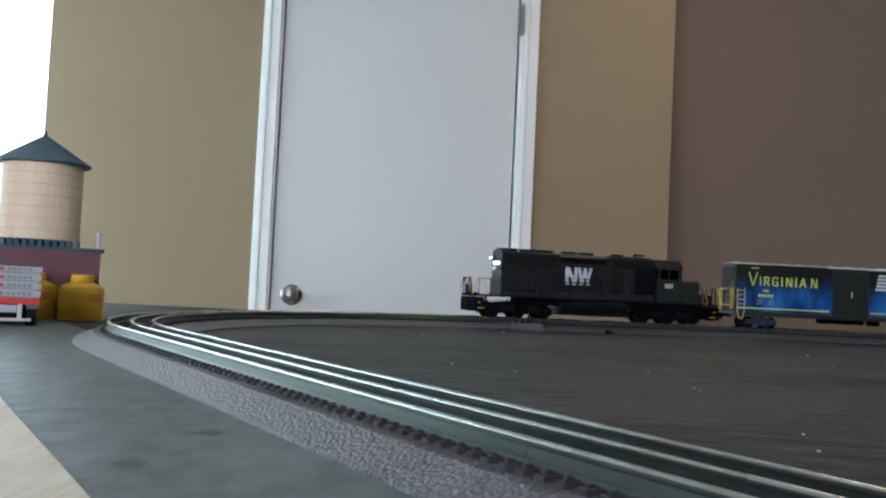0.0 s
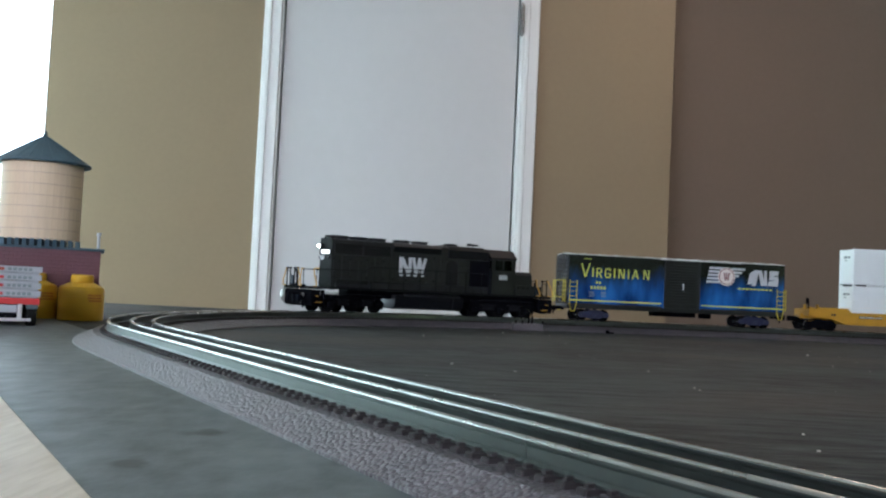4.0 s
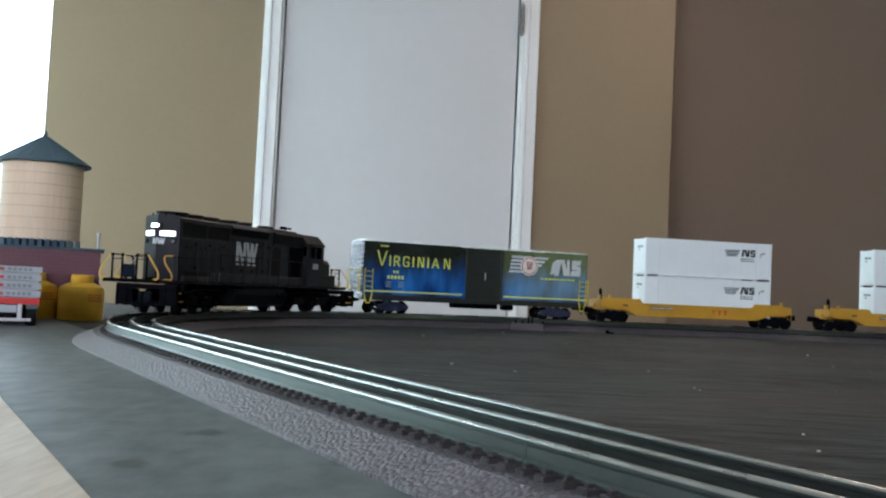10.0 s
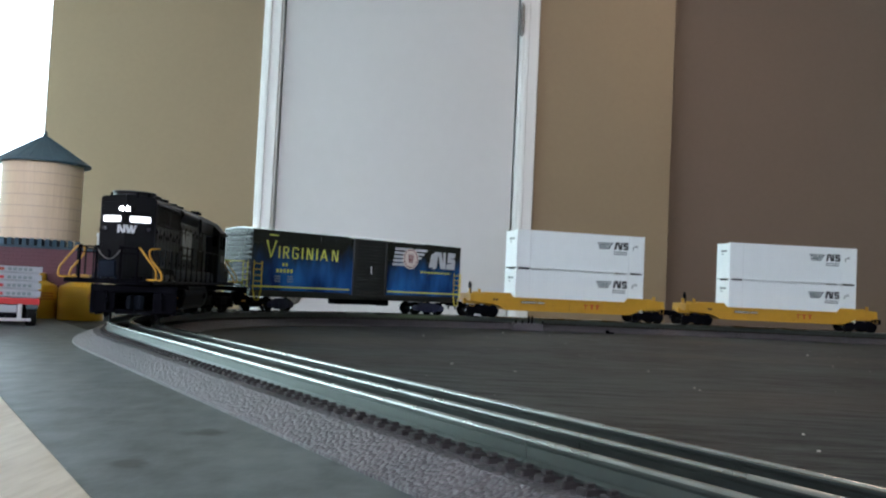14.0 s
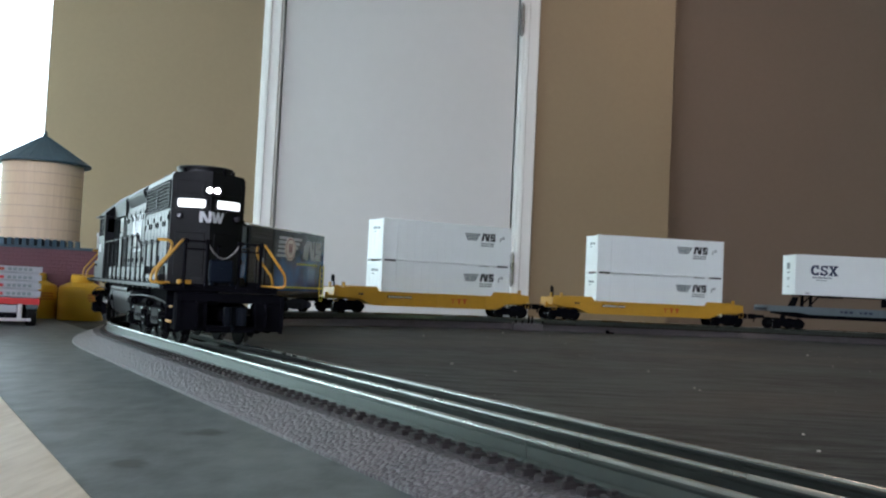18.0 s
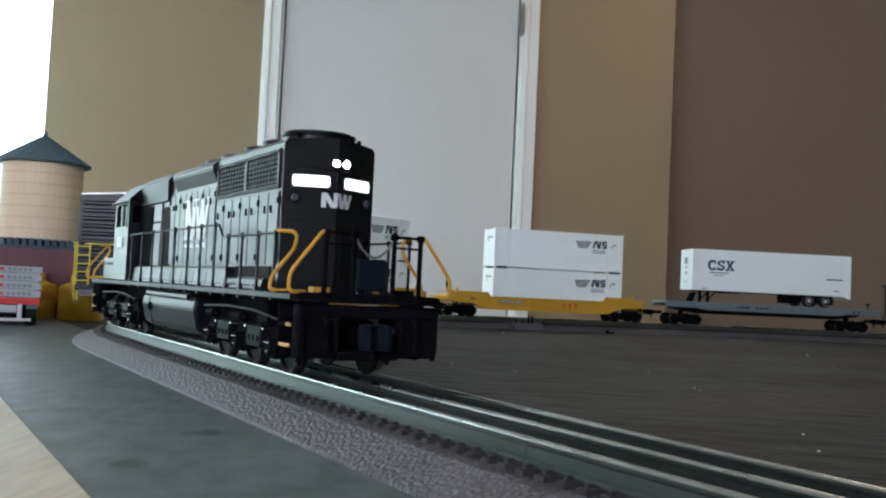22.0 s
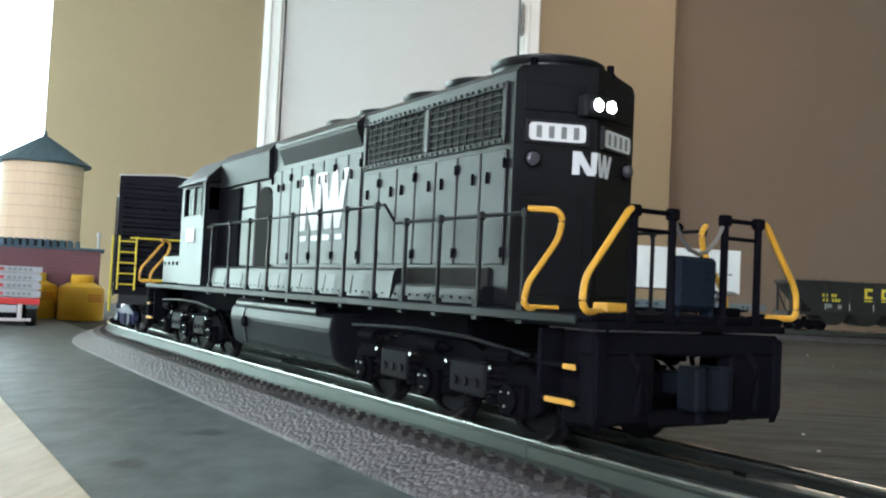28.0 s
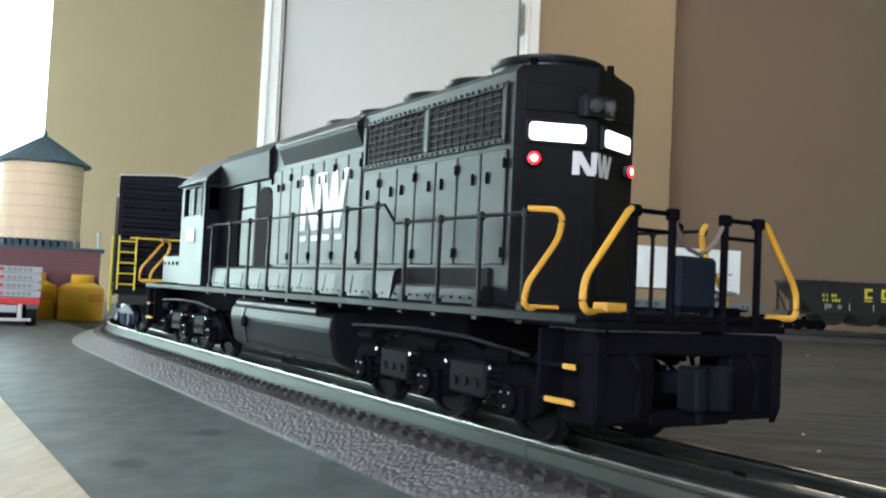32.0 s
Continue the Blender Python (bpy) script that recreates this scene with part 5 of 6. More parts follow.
def build_well_car(front):
    p = thing("well_car", "yellow model well car carrying two stacked white containers", "freight car", group="well cars")
    for s in (-1, 1):
        lo, hi = sorted((27.6 * s, 30.6 * s))
        bm = prism(B(), [(-116, 20), (-96, 11), (96, 11), (116, 20), (148, 21), (148, 33), (112, 36), (92, 36), (88, 29.5), (-88, 29.5), (-92, 36), (-112, 36), (-148, 33), (-148, 21)], lo, hi, "y", 0.5)
        part("side_sill", bm, WELL, p)
        lo, hi = sorted((30.4 * s, 31.6 * s))
        for z0, z1 in ((11.2, 12.8), (27.4, 29.2)):
            part("sill_flange", box(B(), -94, 94, lo, hi, z0, z1, 0.2), WELL, p)
        for k in range(7):
            x = -78 + 26 * k
            part("sill_rib", box(B(), x - 0.7, x + 0.7, lo, hi, 12.8, 27.4), WELL, p)
        decal("dark_plate", p, [bar(0, 36, 0, 3.6)], DARKTONE, (76 if s > 0 else -76, 21.6), 1.0, s, 30.7, "dark number plate with pale bars")
        decal("plate_print", p, [bar(1.5 + 3.5 * k, 4 + 3.5 * k, 0.7, 2.9) for k in range(10)], DECAL, (76 if s > 0 else -76, 21.6), 1.0, s, 30.95)
        decal("red_lettering", p, [bar(9 * k + 2, 4.5 + 9 * k, 0, 5.2) for k in range(3)] + [bar(9 * k, 6.5 + 9 * k, 5.2, 7) for k in range(3)], FADEDRED, (-22 if s > 0 else 48, 17), 1.0, s, 30.7, "faded red bars of lettering")
        decal("small_mark", p, [bar(0, 3, 0, 3), bar(4, 7, 0, 3)], DARKTONE, (118 if s > 0 else -118, 24), 1.0, s, 30.7)
    part("well_floor", box(B(), -98, 98, -27.6, 27.6, 11.5, 14, 0.3), WELL, p)
    for e in (-1, 1):
        part("end_platform", prism(B(), [(100 * e, 14), (108 * e, 26), (148 * e, 26), (148 * e, 31), (104 * e, 31), (98 * e, 31), (98 * e, 14)], -27.6, 27.6, "y"), WELL, p)
        part("end_sill", box(B(), *sorted((146 * e, 152 * e)), -30, 30, 22, 33, 0.6), WELL, p)
        part("centre_beam", box(B(), *sorted((104 * e, 156 * e)), -7, 7, 18, 26, 0.6), WELL, p)
        for s in (-1, 1):
            part("end_post", box(box(B(), *sorted((136 * e, 139 * e)), *sorted((22 * s, 27 * s)), 31, 40, 0.3), *sorted((124 * e, 132 * e)), *sorted((23 * s, 29 * s)), 31, 36, 0.4), WELL, p)
            part("corner_step", pipe(B(), [(146 * e, 29 * s, 24), (146 * e, 29 * s, 15), (152 * e, 29 * s, 15), (152 * e, 29 * s, 24)], 0.7), WELL, p)
        part("end_grating", box(B(), *sorted((112 * e, 146 * e)), -20, 20, 31, 32.2, 0.2), BRONZE, p)
        coupler(p, 150 * e, e, MATT)
    bm = pipe(B(), [(149, 20, 33), (149, 20, 47)], 0.9)
    bmesh.ops.create_cone(bm, cap_ends=True, segments=18, radius1=5, radius2=5, depth=1.2, matrix=Matrix.Translation((151, 20, 45)) @ Matrix.Rotation(radians(90), 4, "Y"))
    part("brake_wheel", bm, MATT, p)
    freight_truck(p, 132, 0, MATT)
    freight_truck(p, -132, 1, MATT)
    return p


BRONZE = material("worn bronze grating", (0.30, 0.20, 0.09), 0.5, 0.3, grain=0.3, scale=300)


def container_at_origin():
    """A white container 208 x 51 x 57 mm, its base at z 0."""
    c = thing("freight_container", "white shipping container with grey flag mark on a well car", "container", group="stacked containers")
    part("shell", box(B(), -103.5, 98.5, -25.2, 25.2, 2.2, 56.8, 0.6), CONTAINER, c)
    for s in (-1, 1):
        lo, hi = sorted((25.0 * s, 25.8 * s))
        for x in (-102.2, -80, 76, 97.2):
            part("post", box(B(), x - 1.6, x + 1.6, lo, hi, 0.8, 57.4, 0.25), CONTAINER, c)
        part("top_rail", box(B(), -103.5, 98.5, lo, hi, 55, 57.4, 0.25), CONTAINER, c)
        part("bottom_rail", box(B(), -80, 76, lo, hi, 1.2, 4.2, 0.25), CONTAINER, c)
        for k in range(13):
            x = -72 + 11.7 * k
            part("side_sheet", box(B(), x - 5.7, x + 5.7, *sorted((25.1 * s, 25.35 * s)), 4.4, 54.8, 0.1), CONTAINER, c)
        f = (-27 if s > 0 else 22, 36)
        decal("flag_mark", c, [bar(0.8 * (4 - k), 25 - 1.4 * (4 - k), 2.1 * k, 2.1 * k + 1.35, 0.6) for k in range(5)], FLAGGREY, f, 1.0, s, 25.4, "grey striped flag mark")
        decal("block_mark", c, [[(27, 0), (30.5, 0), (33, 11), (29.5, 11)], [(32, 11), (35.5, 11), (38.5, 0), (35, 0)], [(37, 0), (40, 0), (40.6, 11), (37.6, 11)], bar(42, 50, 7.8, 11), bar(42, 45, 5, 7.8), bar(42, 50, 4.2, 6.6), bar(47, 50, 2.6, 4.2), bar(42, 50, 0, 2.8)], DARKTONE, f, 1.0, s, 25.4, "dark block mark")
        decal("fine_print", c, [bar(27 + 3.6 * k, 29.8 + 3.6 * k, -4.2, -2.6) for k in range(6)] + [bar(27 + 3.6 * k, 29.8 + 3.6 * k, -7.4, -5.8) for k in range(6)], FLAGGREY, f, 1.0, s, 25.4)
        decal("corner_print", c, [bar(58, 66, 4.6, 5.8), bar(58, 59.4, 0, 4.4), bar(61, 66, 6.6, 7.6)], MARKGREY, f, 1.0, s, 25.4)
    for e, q in ((-1, -103.5), (1, 98.5)):
        for s in (-1, 1):
            for z in (0, 54.6):
                part("corner_casting", box(B(), *sorted((q - 4.5 * e, q + 0.5 * e)), *sorted((21.5 * s, 26 * s)), z, z + 3, 0.3), CONTAINER, c)
            # dark box paints the shadow gap where containers stack
            part("lock_gap_shade", box(B(), *sorted((q - 19.5 * e, q - 3 * e)), *sorted((22 * s, 26.1 * s)), -0.4, 1.9, 0.1), DARKTONE, c)
        for y in (-18, -7, 7, 18):
            part("lock_rod" if e < 0 else "end_sheet", box(B(), *sorted((q - 0.1 * e, q + 0.5 * e)), y - (0.6 if e < 0 else 4.5), y + (0.6 if e < 0 else 4.5), 3, 54.4, 0.2), CONTAINER, c)
    bm = B()
    for i, (u0, u1, v0, v1) in enumerate(((-14, -4, 43, 46), (-2, 8, 43, 46.5), (-2, 6, 39, 40.5))):
        box(bm, 99.0, 99.2, -u1, -u0, v0, v1)
    part("end_print", bm, MARKGREY, c)
    return c


wells = [build_well_car(0), build_well_car(1)]
first = container_at_origin()
boxes_ = [first] + [copy_thing(first, Matrix.Identity(4)) for _ in range(3)]

# ---------------------------------------------------------------- flat car with semi-trailer
flatcar = thing("flat_car", "grey-blue model flat car carrying a white road trailer", "freight car")


def build_flatcar():
    p = flatcar
    part("deck", box(B(), -169, 169, -30, 30, 32, 35.5, 0.4), GREYBLUE, p)
    for k in range(48):
        x = -165 + 7 * k
        part("deck_board", box(B(), x - 3.2, x + 3.2, -29, 29, 35.4, 36, 0.15), GREYBLUE, p)
    for s in (-1, 1):
        bm = prism(B(), [(-169, 27), (-120, 27), (-104, 24), (104, 24), (120, 27), (169, 27), (169, 33.8), (-169, 33.8)], *sorted((28 * s, 31 * s)), "y", 0.3)
        part("side_sill", bm, GREYBLUE, p)
        for k in range(11):
            x = -150 + 30 * k
            part("stake_pocket", box(B(), x - 2, x + 2, *sorted((30.8 * s, 32 * s)), 28, 33, 0.2), GREYBLUE, p)
        decal("sill_lettering", p, [bar(8 * k, 6 + 8 * k, 0, 3.4) for k in range(3)] + [bar(30 + 8 * k, 36 + 8 * k, 0, 3.4) for k in range(3)], NAVY, (60 if s > 0 else -60, 28.4), 1.0, s, 31.1, "dark blue bars of lettering")
        decal("sill_plate", p, [bar(0, 3, 0, 4), bar(8, 11, 0, 4)], DARKTONE, (-128 if s > 0 else 128, 28.2), 1.0, s, 31.1)
    part("centre_sill", prism(B(), [(-150, 24), (-110, 18), (110, 18), (150, 24), (150, 31), (-150, 31)], -10, 10, "y"), MATT, p)
    for s in (-1, 1):
        part("under_beam", prism(B(), [(-118, 24), (-100, 18.5), (100, 18.5), (118, 24)], *sorted((22 * s, 27 * s)), "y"), MATT, p)
    bm = pipe(B(), [(-164, 10, 35), (-164, 10, 44)], 0.9)
    box(bm, -165, -163, 4, 16, 43.4, 44.8)
    part("brake_stand", bm, MATT, p)
    for e in (-1, 1):
        coupler(p, 164 * e, e, MATT)
    part("hitch", prism(prism(B(), [(118, 35.8), (124, 35.8), (117, 50.5), (113, 50.5)], -8, -4, "y"), [(118, 35.8), (124, 35.8), (117, 50.5), (113, 50.5)], 4, 8, "y"), MATT, p)
    freight_truck(p, 134, 0, MATT)
    freight_truck(p, -134, 1, MATT)


build_flatcar()
# origin of the trailer: over its middle, at railhead
trailer = thing("semi_trailer", "white model semi-trailer standing on a flat car", "trailer")


def ring_stroke(cx, cz, rx, rz, w, a0, a1, n=14):
    """A bowed stroke of width w along an ellipse, from a0 to a1 degrees."""
    arc = [radians(a0 + (a1 - a0) * k / n) for k in range(n + 1)]
    quads = []
    for a, b in zip(arc, arc[1:]):
        quads.append([(cx + rx * math.cos(a), cz + rz * math.sin(a)), (cx + rx * math.cos(b), cz + rz * math.sin(b)),
                      (cx + (rx - w) * math.cos(b), cz + (rz - w * 0.8) * math.sin(b)), (cx + (rx - w) * math.cos(a), cz + (rz - w * 0.8) * math.sin(a))])
    return quads


BLOCK_LETTERS = (ring_stroke(5.6, 6.5, 5.6, 6.7, 3.4, 52, 308) + [bar(8.0, 10.4, 8.2, 12.9), bar(8.0, 10.4, 0.1, 4.0)],
                 ring_stroke(17.4, 9.4, 4.9, 3.7, 3.0, 15, 262) + ring_stroke(17.4, 3.6, 5.1, 3.7, 3.0, 98, -165) + [bar(20.2, 22.2, 8.9, 13.0), bar(12.4, 14.3, 0, 4.2)],
                 [[(24.2, 1.6), (27.6, 1.6), (34.2, 11.4), (30.8, 11.4)], [(30.8, 1.6), (34.4, 1.6), (27.8, 11.4), (24.2, 11.4)], bar(23.4, 28.6, 0, 1.8), bar(29.8, 35.2, 0, 1.8), bar(23.4, 28.6, 11.2, 13), bar(29.8, 35.0, 11.2, 13)])


def build_trailer():
    p = trailer
    part("van_body", prism(B(), [(-126.5, 49.5), (-124, 49.5), (-114, 54), (126.5, 54), (126.5, 115), (125, 116.5), (-126.5, 116.5)], -25.6, 25.6, "y", 0.5), CONTAINER, p)
    for s in (-1, 1):
        for z0, z1 in ((54, 56.4), (114.2, 116.6)):
            part("rail", box(B(), -121.5, 126.5, *sorted((25.4 * s, 26.2 * s)), z0, z1, 0.2), CONTAINER, p)
        for k in range(19):
            x = -115.5 + 12.8 * k
            part("side_sheet", box(B(), x - 6.3, x + 6.3, *sorted((25.4 * s, 25.75 * s)), 56.6, 114.0, 0.1), CONTAINER, p)
        f = (108 if s > 0 else -108, 90)
        g = (103 if s > 0 else -103, 85)
        for letter in BLOCK_LETTERS:
            decal("block_lettering", p, letter, NAVY, g, 1.2, s, 25.8, "navy blue block letter")
        decal("line_print", p, [bar(3 + 3 * k, 5.2 + 3 * k, -4.4, -2.6) for k in range(10)] + [bar(9 + 3.4 * k, 11.5 + 3.4 * k, -8, -7) for k in range(5)], NAVY, g, 1.0, s, 25.8)
        decal("side_note", p, [bar(195 + 2.9 * k, 197.3 + 2.9 * k, -12, -9.6) for k in range(9)] + [bar(207, 215, -29, -27.6), bar(-3, 5, -34, -32.6)], NAVY, f, 1.0, s, 25.8)
        # landing gear
        part("landing_leg", prism(B(), [(96, 54), (100, 54), (99.5, 38), (101, 36), (95, 36), (96.5, 38)], *sorted((14 * s, 18 * s)), "y"), MATT, p)
        part("leg_brace", pipe(B(), [(84, 16 * s, 54), (97, 16 * s, 40)], 1.1), MATT, p)
        for x in (-60, -86):
            t = part("tyre", lathe(B(), [(4.5, -3.6), (8.4, -3.8), (9.6, -2.6), (9.6, 2.6), (8.4, 3.8), (4.5, 3.6)], 24), RUBBER, p, at=Matrix.Translation((x * MM, 21 * s * MM, 45.6 * MM)) @ pose(0, 0, 0, 90 * -s, 0, 0), smooth=True)
            part("rim", lathe(B(), [(6.2, 2.0), (6.2, 3.9), (5.2, 3.4), (3.0, 2.8), (2.6, 4.6), (0.6, 4.9)], 20), WHITE, t, "white wheel rim", smooth=True)
        part("mud_flap", box(B(), -99, -98, *sorted((14 * s, 25 * s)), 40, 54, 0.2), RUBBER, p)
    part("bogie_frame", box(box(B(), -97, -46, -14, 14, 44, 54, 0.8), -88, -58, -20, 20, 44.5, 46.8), MATT, p)
    part("tool_box", box(B(), -45, -30, -20, 20, 40, 54, 0.8), MATT, p)
    part("spare_rack", box(B(), 48, 70, -18, 18, 51, 54, 0.6), MATT, p)
    part("cross_members", box(B(), -40, 118, -9, 9, 52.4, 54, 0.3), MATT, p)
    bm = B()
    for u0, u1, v0, v1 in ((-8, 4, 94, 104), (-7, 3, 88, 90), (-6, 3, 80, 81.5), (-6, 3, 77.5, 79), (-7, 4, 66, 67.2)):
        box(bm, 126.5, 126.8, u0, u1, v0, v1)
    part("nose_print", bm, MARKGREY, p)


build_trailer()

# ---------------------------------------------------------------- coal hopper
hopper = thing("hopper_car", "black model hopper car heaped with coal", "freight car")


def build_hopper():
    p = hopper
    L, w = 148, 30
    bm = B()
    for s in (-1, 1):
        prism(bm, [(-L, 72), (-112, 30), (112, 30), (L, 72), (L, 76), (-L, 76)], *sorted((w * s, (w - 1.2) * s)), "y")
    part("side_sheet", bm, BOXBLACK, p)
    for e in (-1, 1):
        part("slope_sheet", prism(B(), [(L * e, 70.5), (108 * e, 26), (105 * e, 26), (L * e - 3 * e, 73)], -w + 1.2, w - 1.2, "y"), BOXBLACK, p)
        part("end_sill", box(B(), *sorted((142 * e, 150 * e)), -30, 30, 22, 29, 0.6), BOXBLACK, p)
        for s in (-1, 1):
            part("end_post", box(B(), *sorted((143 * e, 146.4 * e)), *sorted((w * s, (w - 4) * s)), 28, 76, 0.4), BOXBLACK, p)
            part("end_brace", prism(B(), [(128 * e, 28), (131 * e, 28), (146 * e, 60), (143 * e, 60)], *sorted((w * s, (w - 2.4) * s)), "y"), BOXBLACK, p)
            ladder(p, BOXBLACK, (136 * e, (w + 1.4) * s, 0), 10, 24, 76, 7, "y")
            part("side_strip", box(B(), *sorted((100 * e, 150 * e)), *sorted((w * s, (w - 3) * s)), 24, 29, 0.3), BOXBLACK, p)
        part("end_beam", box(B(), *sorted((L * e, (L + 2) * e)), -31, 31, 73, 77, 0.4), BOXBLACK, p)
        part("end_platform", box(B(), *sorted((118 * e, 146 * e)), -24, 24, 27, 28.6, 0.2), BOXBLACK, p)
        part("air_tank", rod(B(), (126 * e, -12, 34), (126 * e, 12, 34), 5, 14), BOXBLACK, p, smooth=True)
        coupler(p, 144 * e, e, MATT)
    for s in (-1, 1):
        part("top_chord", box(B(), -L - 1, L + 1, *sorted(((w - 0.6) * s, (w + 1.2) * s)), 74.4, 77, 0.3), BOXBLACK, p)
        for k in range(6):
            x = -92.5 + 37 * k
            part("side_rib", box(B(), x - 1.4, x + 1.4, *sorted((w * s, (w + 1.8) * s)), 28, 75, 0.4), BOXBLACK, p)
            part("white_tick", box(B(), x - 0.5, x + 0.5, *sorted(((w + 1.8) * s, (w + 2.1) * s)), 33, 43), DECAL, p)
        part("bottom_chord", box(B(), -114, 114, *sorted((w * s, (w + 1.0) * s)), 27.5, 31, 0.3), BOXBLACK, p)
        o = (104 if s > 0 else -104)
        decal("road_lettering", p, [bar(5 * k, 3.6 + 5 * k, 0, 5) for k in (0, 1, 3, 4)] + [bar(1 + 5 * k, 4.6 + 5 * k, -8, -3) for k in (0, 1, 3, 4, 5)], LADDERYEL, (o - 7 * s, 53), 0.92, s, w + 0.05, "small yellow bars of a road number")
        decal("large_lettering", p, [q for k in range(3) for q in (bar(26 * k, 26 * k + 4, 0, 16), bar(26 * k + 4, 26 * k + 15, 0, 4), bar(26 * k + 4, 26 * k + 15, 12, 16))] + [bar(26 * k, 26 * k + 15, -4, -2) for k in range(3)], LADDERYEL, (o - 72 * s, 52), 1.0, s, w + 0.05, "large yellow block lettering")
        decal("pale_patch", p, [bar(14, 22, -22, -16), bar(31, 37, -23, -17)], MARKGREY, (o, 58), 1.0, s, w + 0.05)
    for k in range(4):
        x = -78 + 52 * k
        part("hopper_bay", prism(B(), [(x - 26, 30), (x - 11, 11.5), (x + 11, 11.5), (x + 26, 30)], -27, 27, "y", 0.6), BOXBLACK, p)
        part("bay_gate", box(B(), x - 9, x + 9, -22, 22, 9.5, 11.6, 0.4), BOXBLACK, p)
    # heaped coal
    bm = B()
    nx, ny = 70, 16
    grid = []
    for i in range(nx + 1):
        row = []
        for j in range(ny + 1):
            x, y = -144 + 288 * i / nx, -28.5 + 57 * j / ny
            edge = min(1, (1 - abs(y) / 28.5) * 3) * min(1, (144 - abs(x)) / 18)
            z = 70 + 8 * edge ** 0.7 + (noise.noise(Vector((x * 0.25, y * 0.25, 3))) * 2.4 + noise.noise(Vector((x * 0.03, 0, 7))) * 2) * edge
            row.append(bm.verts.new((x, y, z)))
        grid.append(row)
    for i in range(nx):
        for j in range(ny):
            bm.faces.new((grid[i][j], grid[i + 1][j], grid[i + 1][j + 1], grid[i][j + 1]))
    part("coal_load", bm, COAL, p, "heaped black coal")
    freight_truck(p, 112, 0, MATT)
    freight_truck(p, -112, 1, MATT)


COAL = material("black coal", (0.012, 0.012, 0.013), 0.4, grain=0.5, scale=300, bump=0.8)
build_hopper()
# ---------------------------------------------------------------- scenery beside the curve


def at_table(x, y, turn=0.0):
    return Matrix.Translation((x, y, TABLE)) @ Matrix.Rotation(radians(turn), 4, "Z")


def brick_building():
    p = thing("brick_building", "dark red toy brick building with a flat roof", "model building", at_table(-0.4965, 1.037, 21))
    W, D, Hh = 97, 46, 80
    part("wall_core", box(B(), -W + 1, W - 1, -D + 1, D - 1, 0, Hh - 3), BRICKRED, p)
    part("roof", box(B(), -W - 3, W + 3, -D - 3, D + 3, Hh - 3, Hh, 0.6), ROOFBLUE, p, "dark flat roof slab")
    part("plinth", box(B(), -W - 0.6, W + 0.6, -D - 0.6, D + 0.6, 0, 5, 0.4), BRICKRED, p)
    # brick courses of the front and the end that is seen
    me = bpy.data.meshes.new("brick")
    bm = box(B(), -3.9 * MM, 3.9 * MM, -0.6 * MM, 0.6 * MM, -1.6 * MM, 1.6 * MM, 0.2 * MM)
    bm.to_mesh(me)
    bm.free()
    me.materials.append(BRICKRED)
    n = 0
    for r in range(18):
        z = 7.0 + 4.0 * r
        for k in range(12):
            x = W - 4.6 - 8.6 * k - (4.3 if r % 2 else 0)
            b = new("brick", me)
            b.parent = p
            b.matrix_basis = Matrix.Translation((x * MM, (-D + 0.6) * MM, z * MM))
            n += 1
    part("vent_pipe", rod(rod(B(), (W - 4, -D + 8, Hh), (W - 4, -D + 8, Hh + 15), 1.6, 12), (W - 4, -D + 8, Hh + 15), (W - 4, -D + 8, Hh + 18.5), 2.6, 12), GREY, p, "grey vent pipe")
    return p


def water_tower():
    """A round plank tank under a cone roof, on joists over the flat roof."""
    p = thing("water_tank", "pale plank water tank with blue-grey cone roof on a building", "water tank", Matrix.Translation((-0.480, 1.068, TABLE + 0.080)) @ Matrix.Rotation(radians(21), 4, "Z"))
    R0, Z0, Z1 = 45, 8.5, 99
    n = 40
    for k in range(n):
        a0, a1 = 2 * math.pi * k / n, 2 * math.pi * (k + 1) / n
        g = 0.0012
        def P(r, a):
            return (r * math.cos(a), r * math.sin(a))
        part("stave", prism(B(), [P(R0 - 2, a0 + g), P(R0, a0 + g), P(R0, a1 - g), P(R0 - 2, a1 - g)], Z0, Z1, "z"), TANKWOOD, p)
    part("tank_core", lathe(B(), [(R0 - 1.9, Z0 + 0.5), (R0 - 1.9, Z1 - 0.5)], 40), TANKWOOD, p)
    for z in (20, 33, 46, 59, 72, 85):
        part("hoop", lathe(B(), [(R0 - 0.3, z - 0.5), (R0 + 0.35, z - 0.5), (R0 + 0.35, z + 0.5), (R0 - 0.3, z + 0.5)], 48), TANKHOOP, p)
    for k in range(12):
        x = -43.5 + 7.9 * k
        l = math.sqrt(max(0, 50 ** 2 - x * x)) + 3
        part("joist", box(B(), x - 2.3, x + 2.3, -l, l, 0, 8.5, 0.3), ROOFBLUE, p)
    roof = part("cone_roof", lathe(B(), [(53, Z1 - 1.5), (53.5, Z1 + 0.5), (4.5, Z1 + 32), (3.4, Z1 + 33)], 48), ROOFBLUE, p, "blue-grey conical roof", smooth=False)
    for k in range(24):
        a = 2 * math.pi * k / 24
        part("roof_batten", rod(B(), (53 * math.cos(a), 53 * math.sin(a), Z1 + 0.8), (5 * math.cos(a), 5 * math.sin(a), Z1 + 31.9), 0.45, 5), ROOFBLUE, roof)
    part("finial", lathe(B(), [(3.4, Z1 + 32), (2.6, Z1 + 34), (1.4, Z1 + 38), (0.3, Z1 + 41)], 14), ROOFBLUE, p)
    for z in (36, 80):
        part("hoop_lug", box(B(), -R0 - 2.2, -R0 + 0.5, -2, 2, z - 1.5, z + 1.5, 0.3), ROOFBLUE, p)


TANKHOOP = material("tan tank hoop", (0.60, 0.45, 0.32), 0.55, grain=0.1, scale=100)


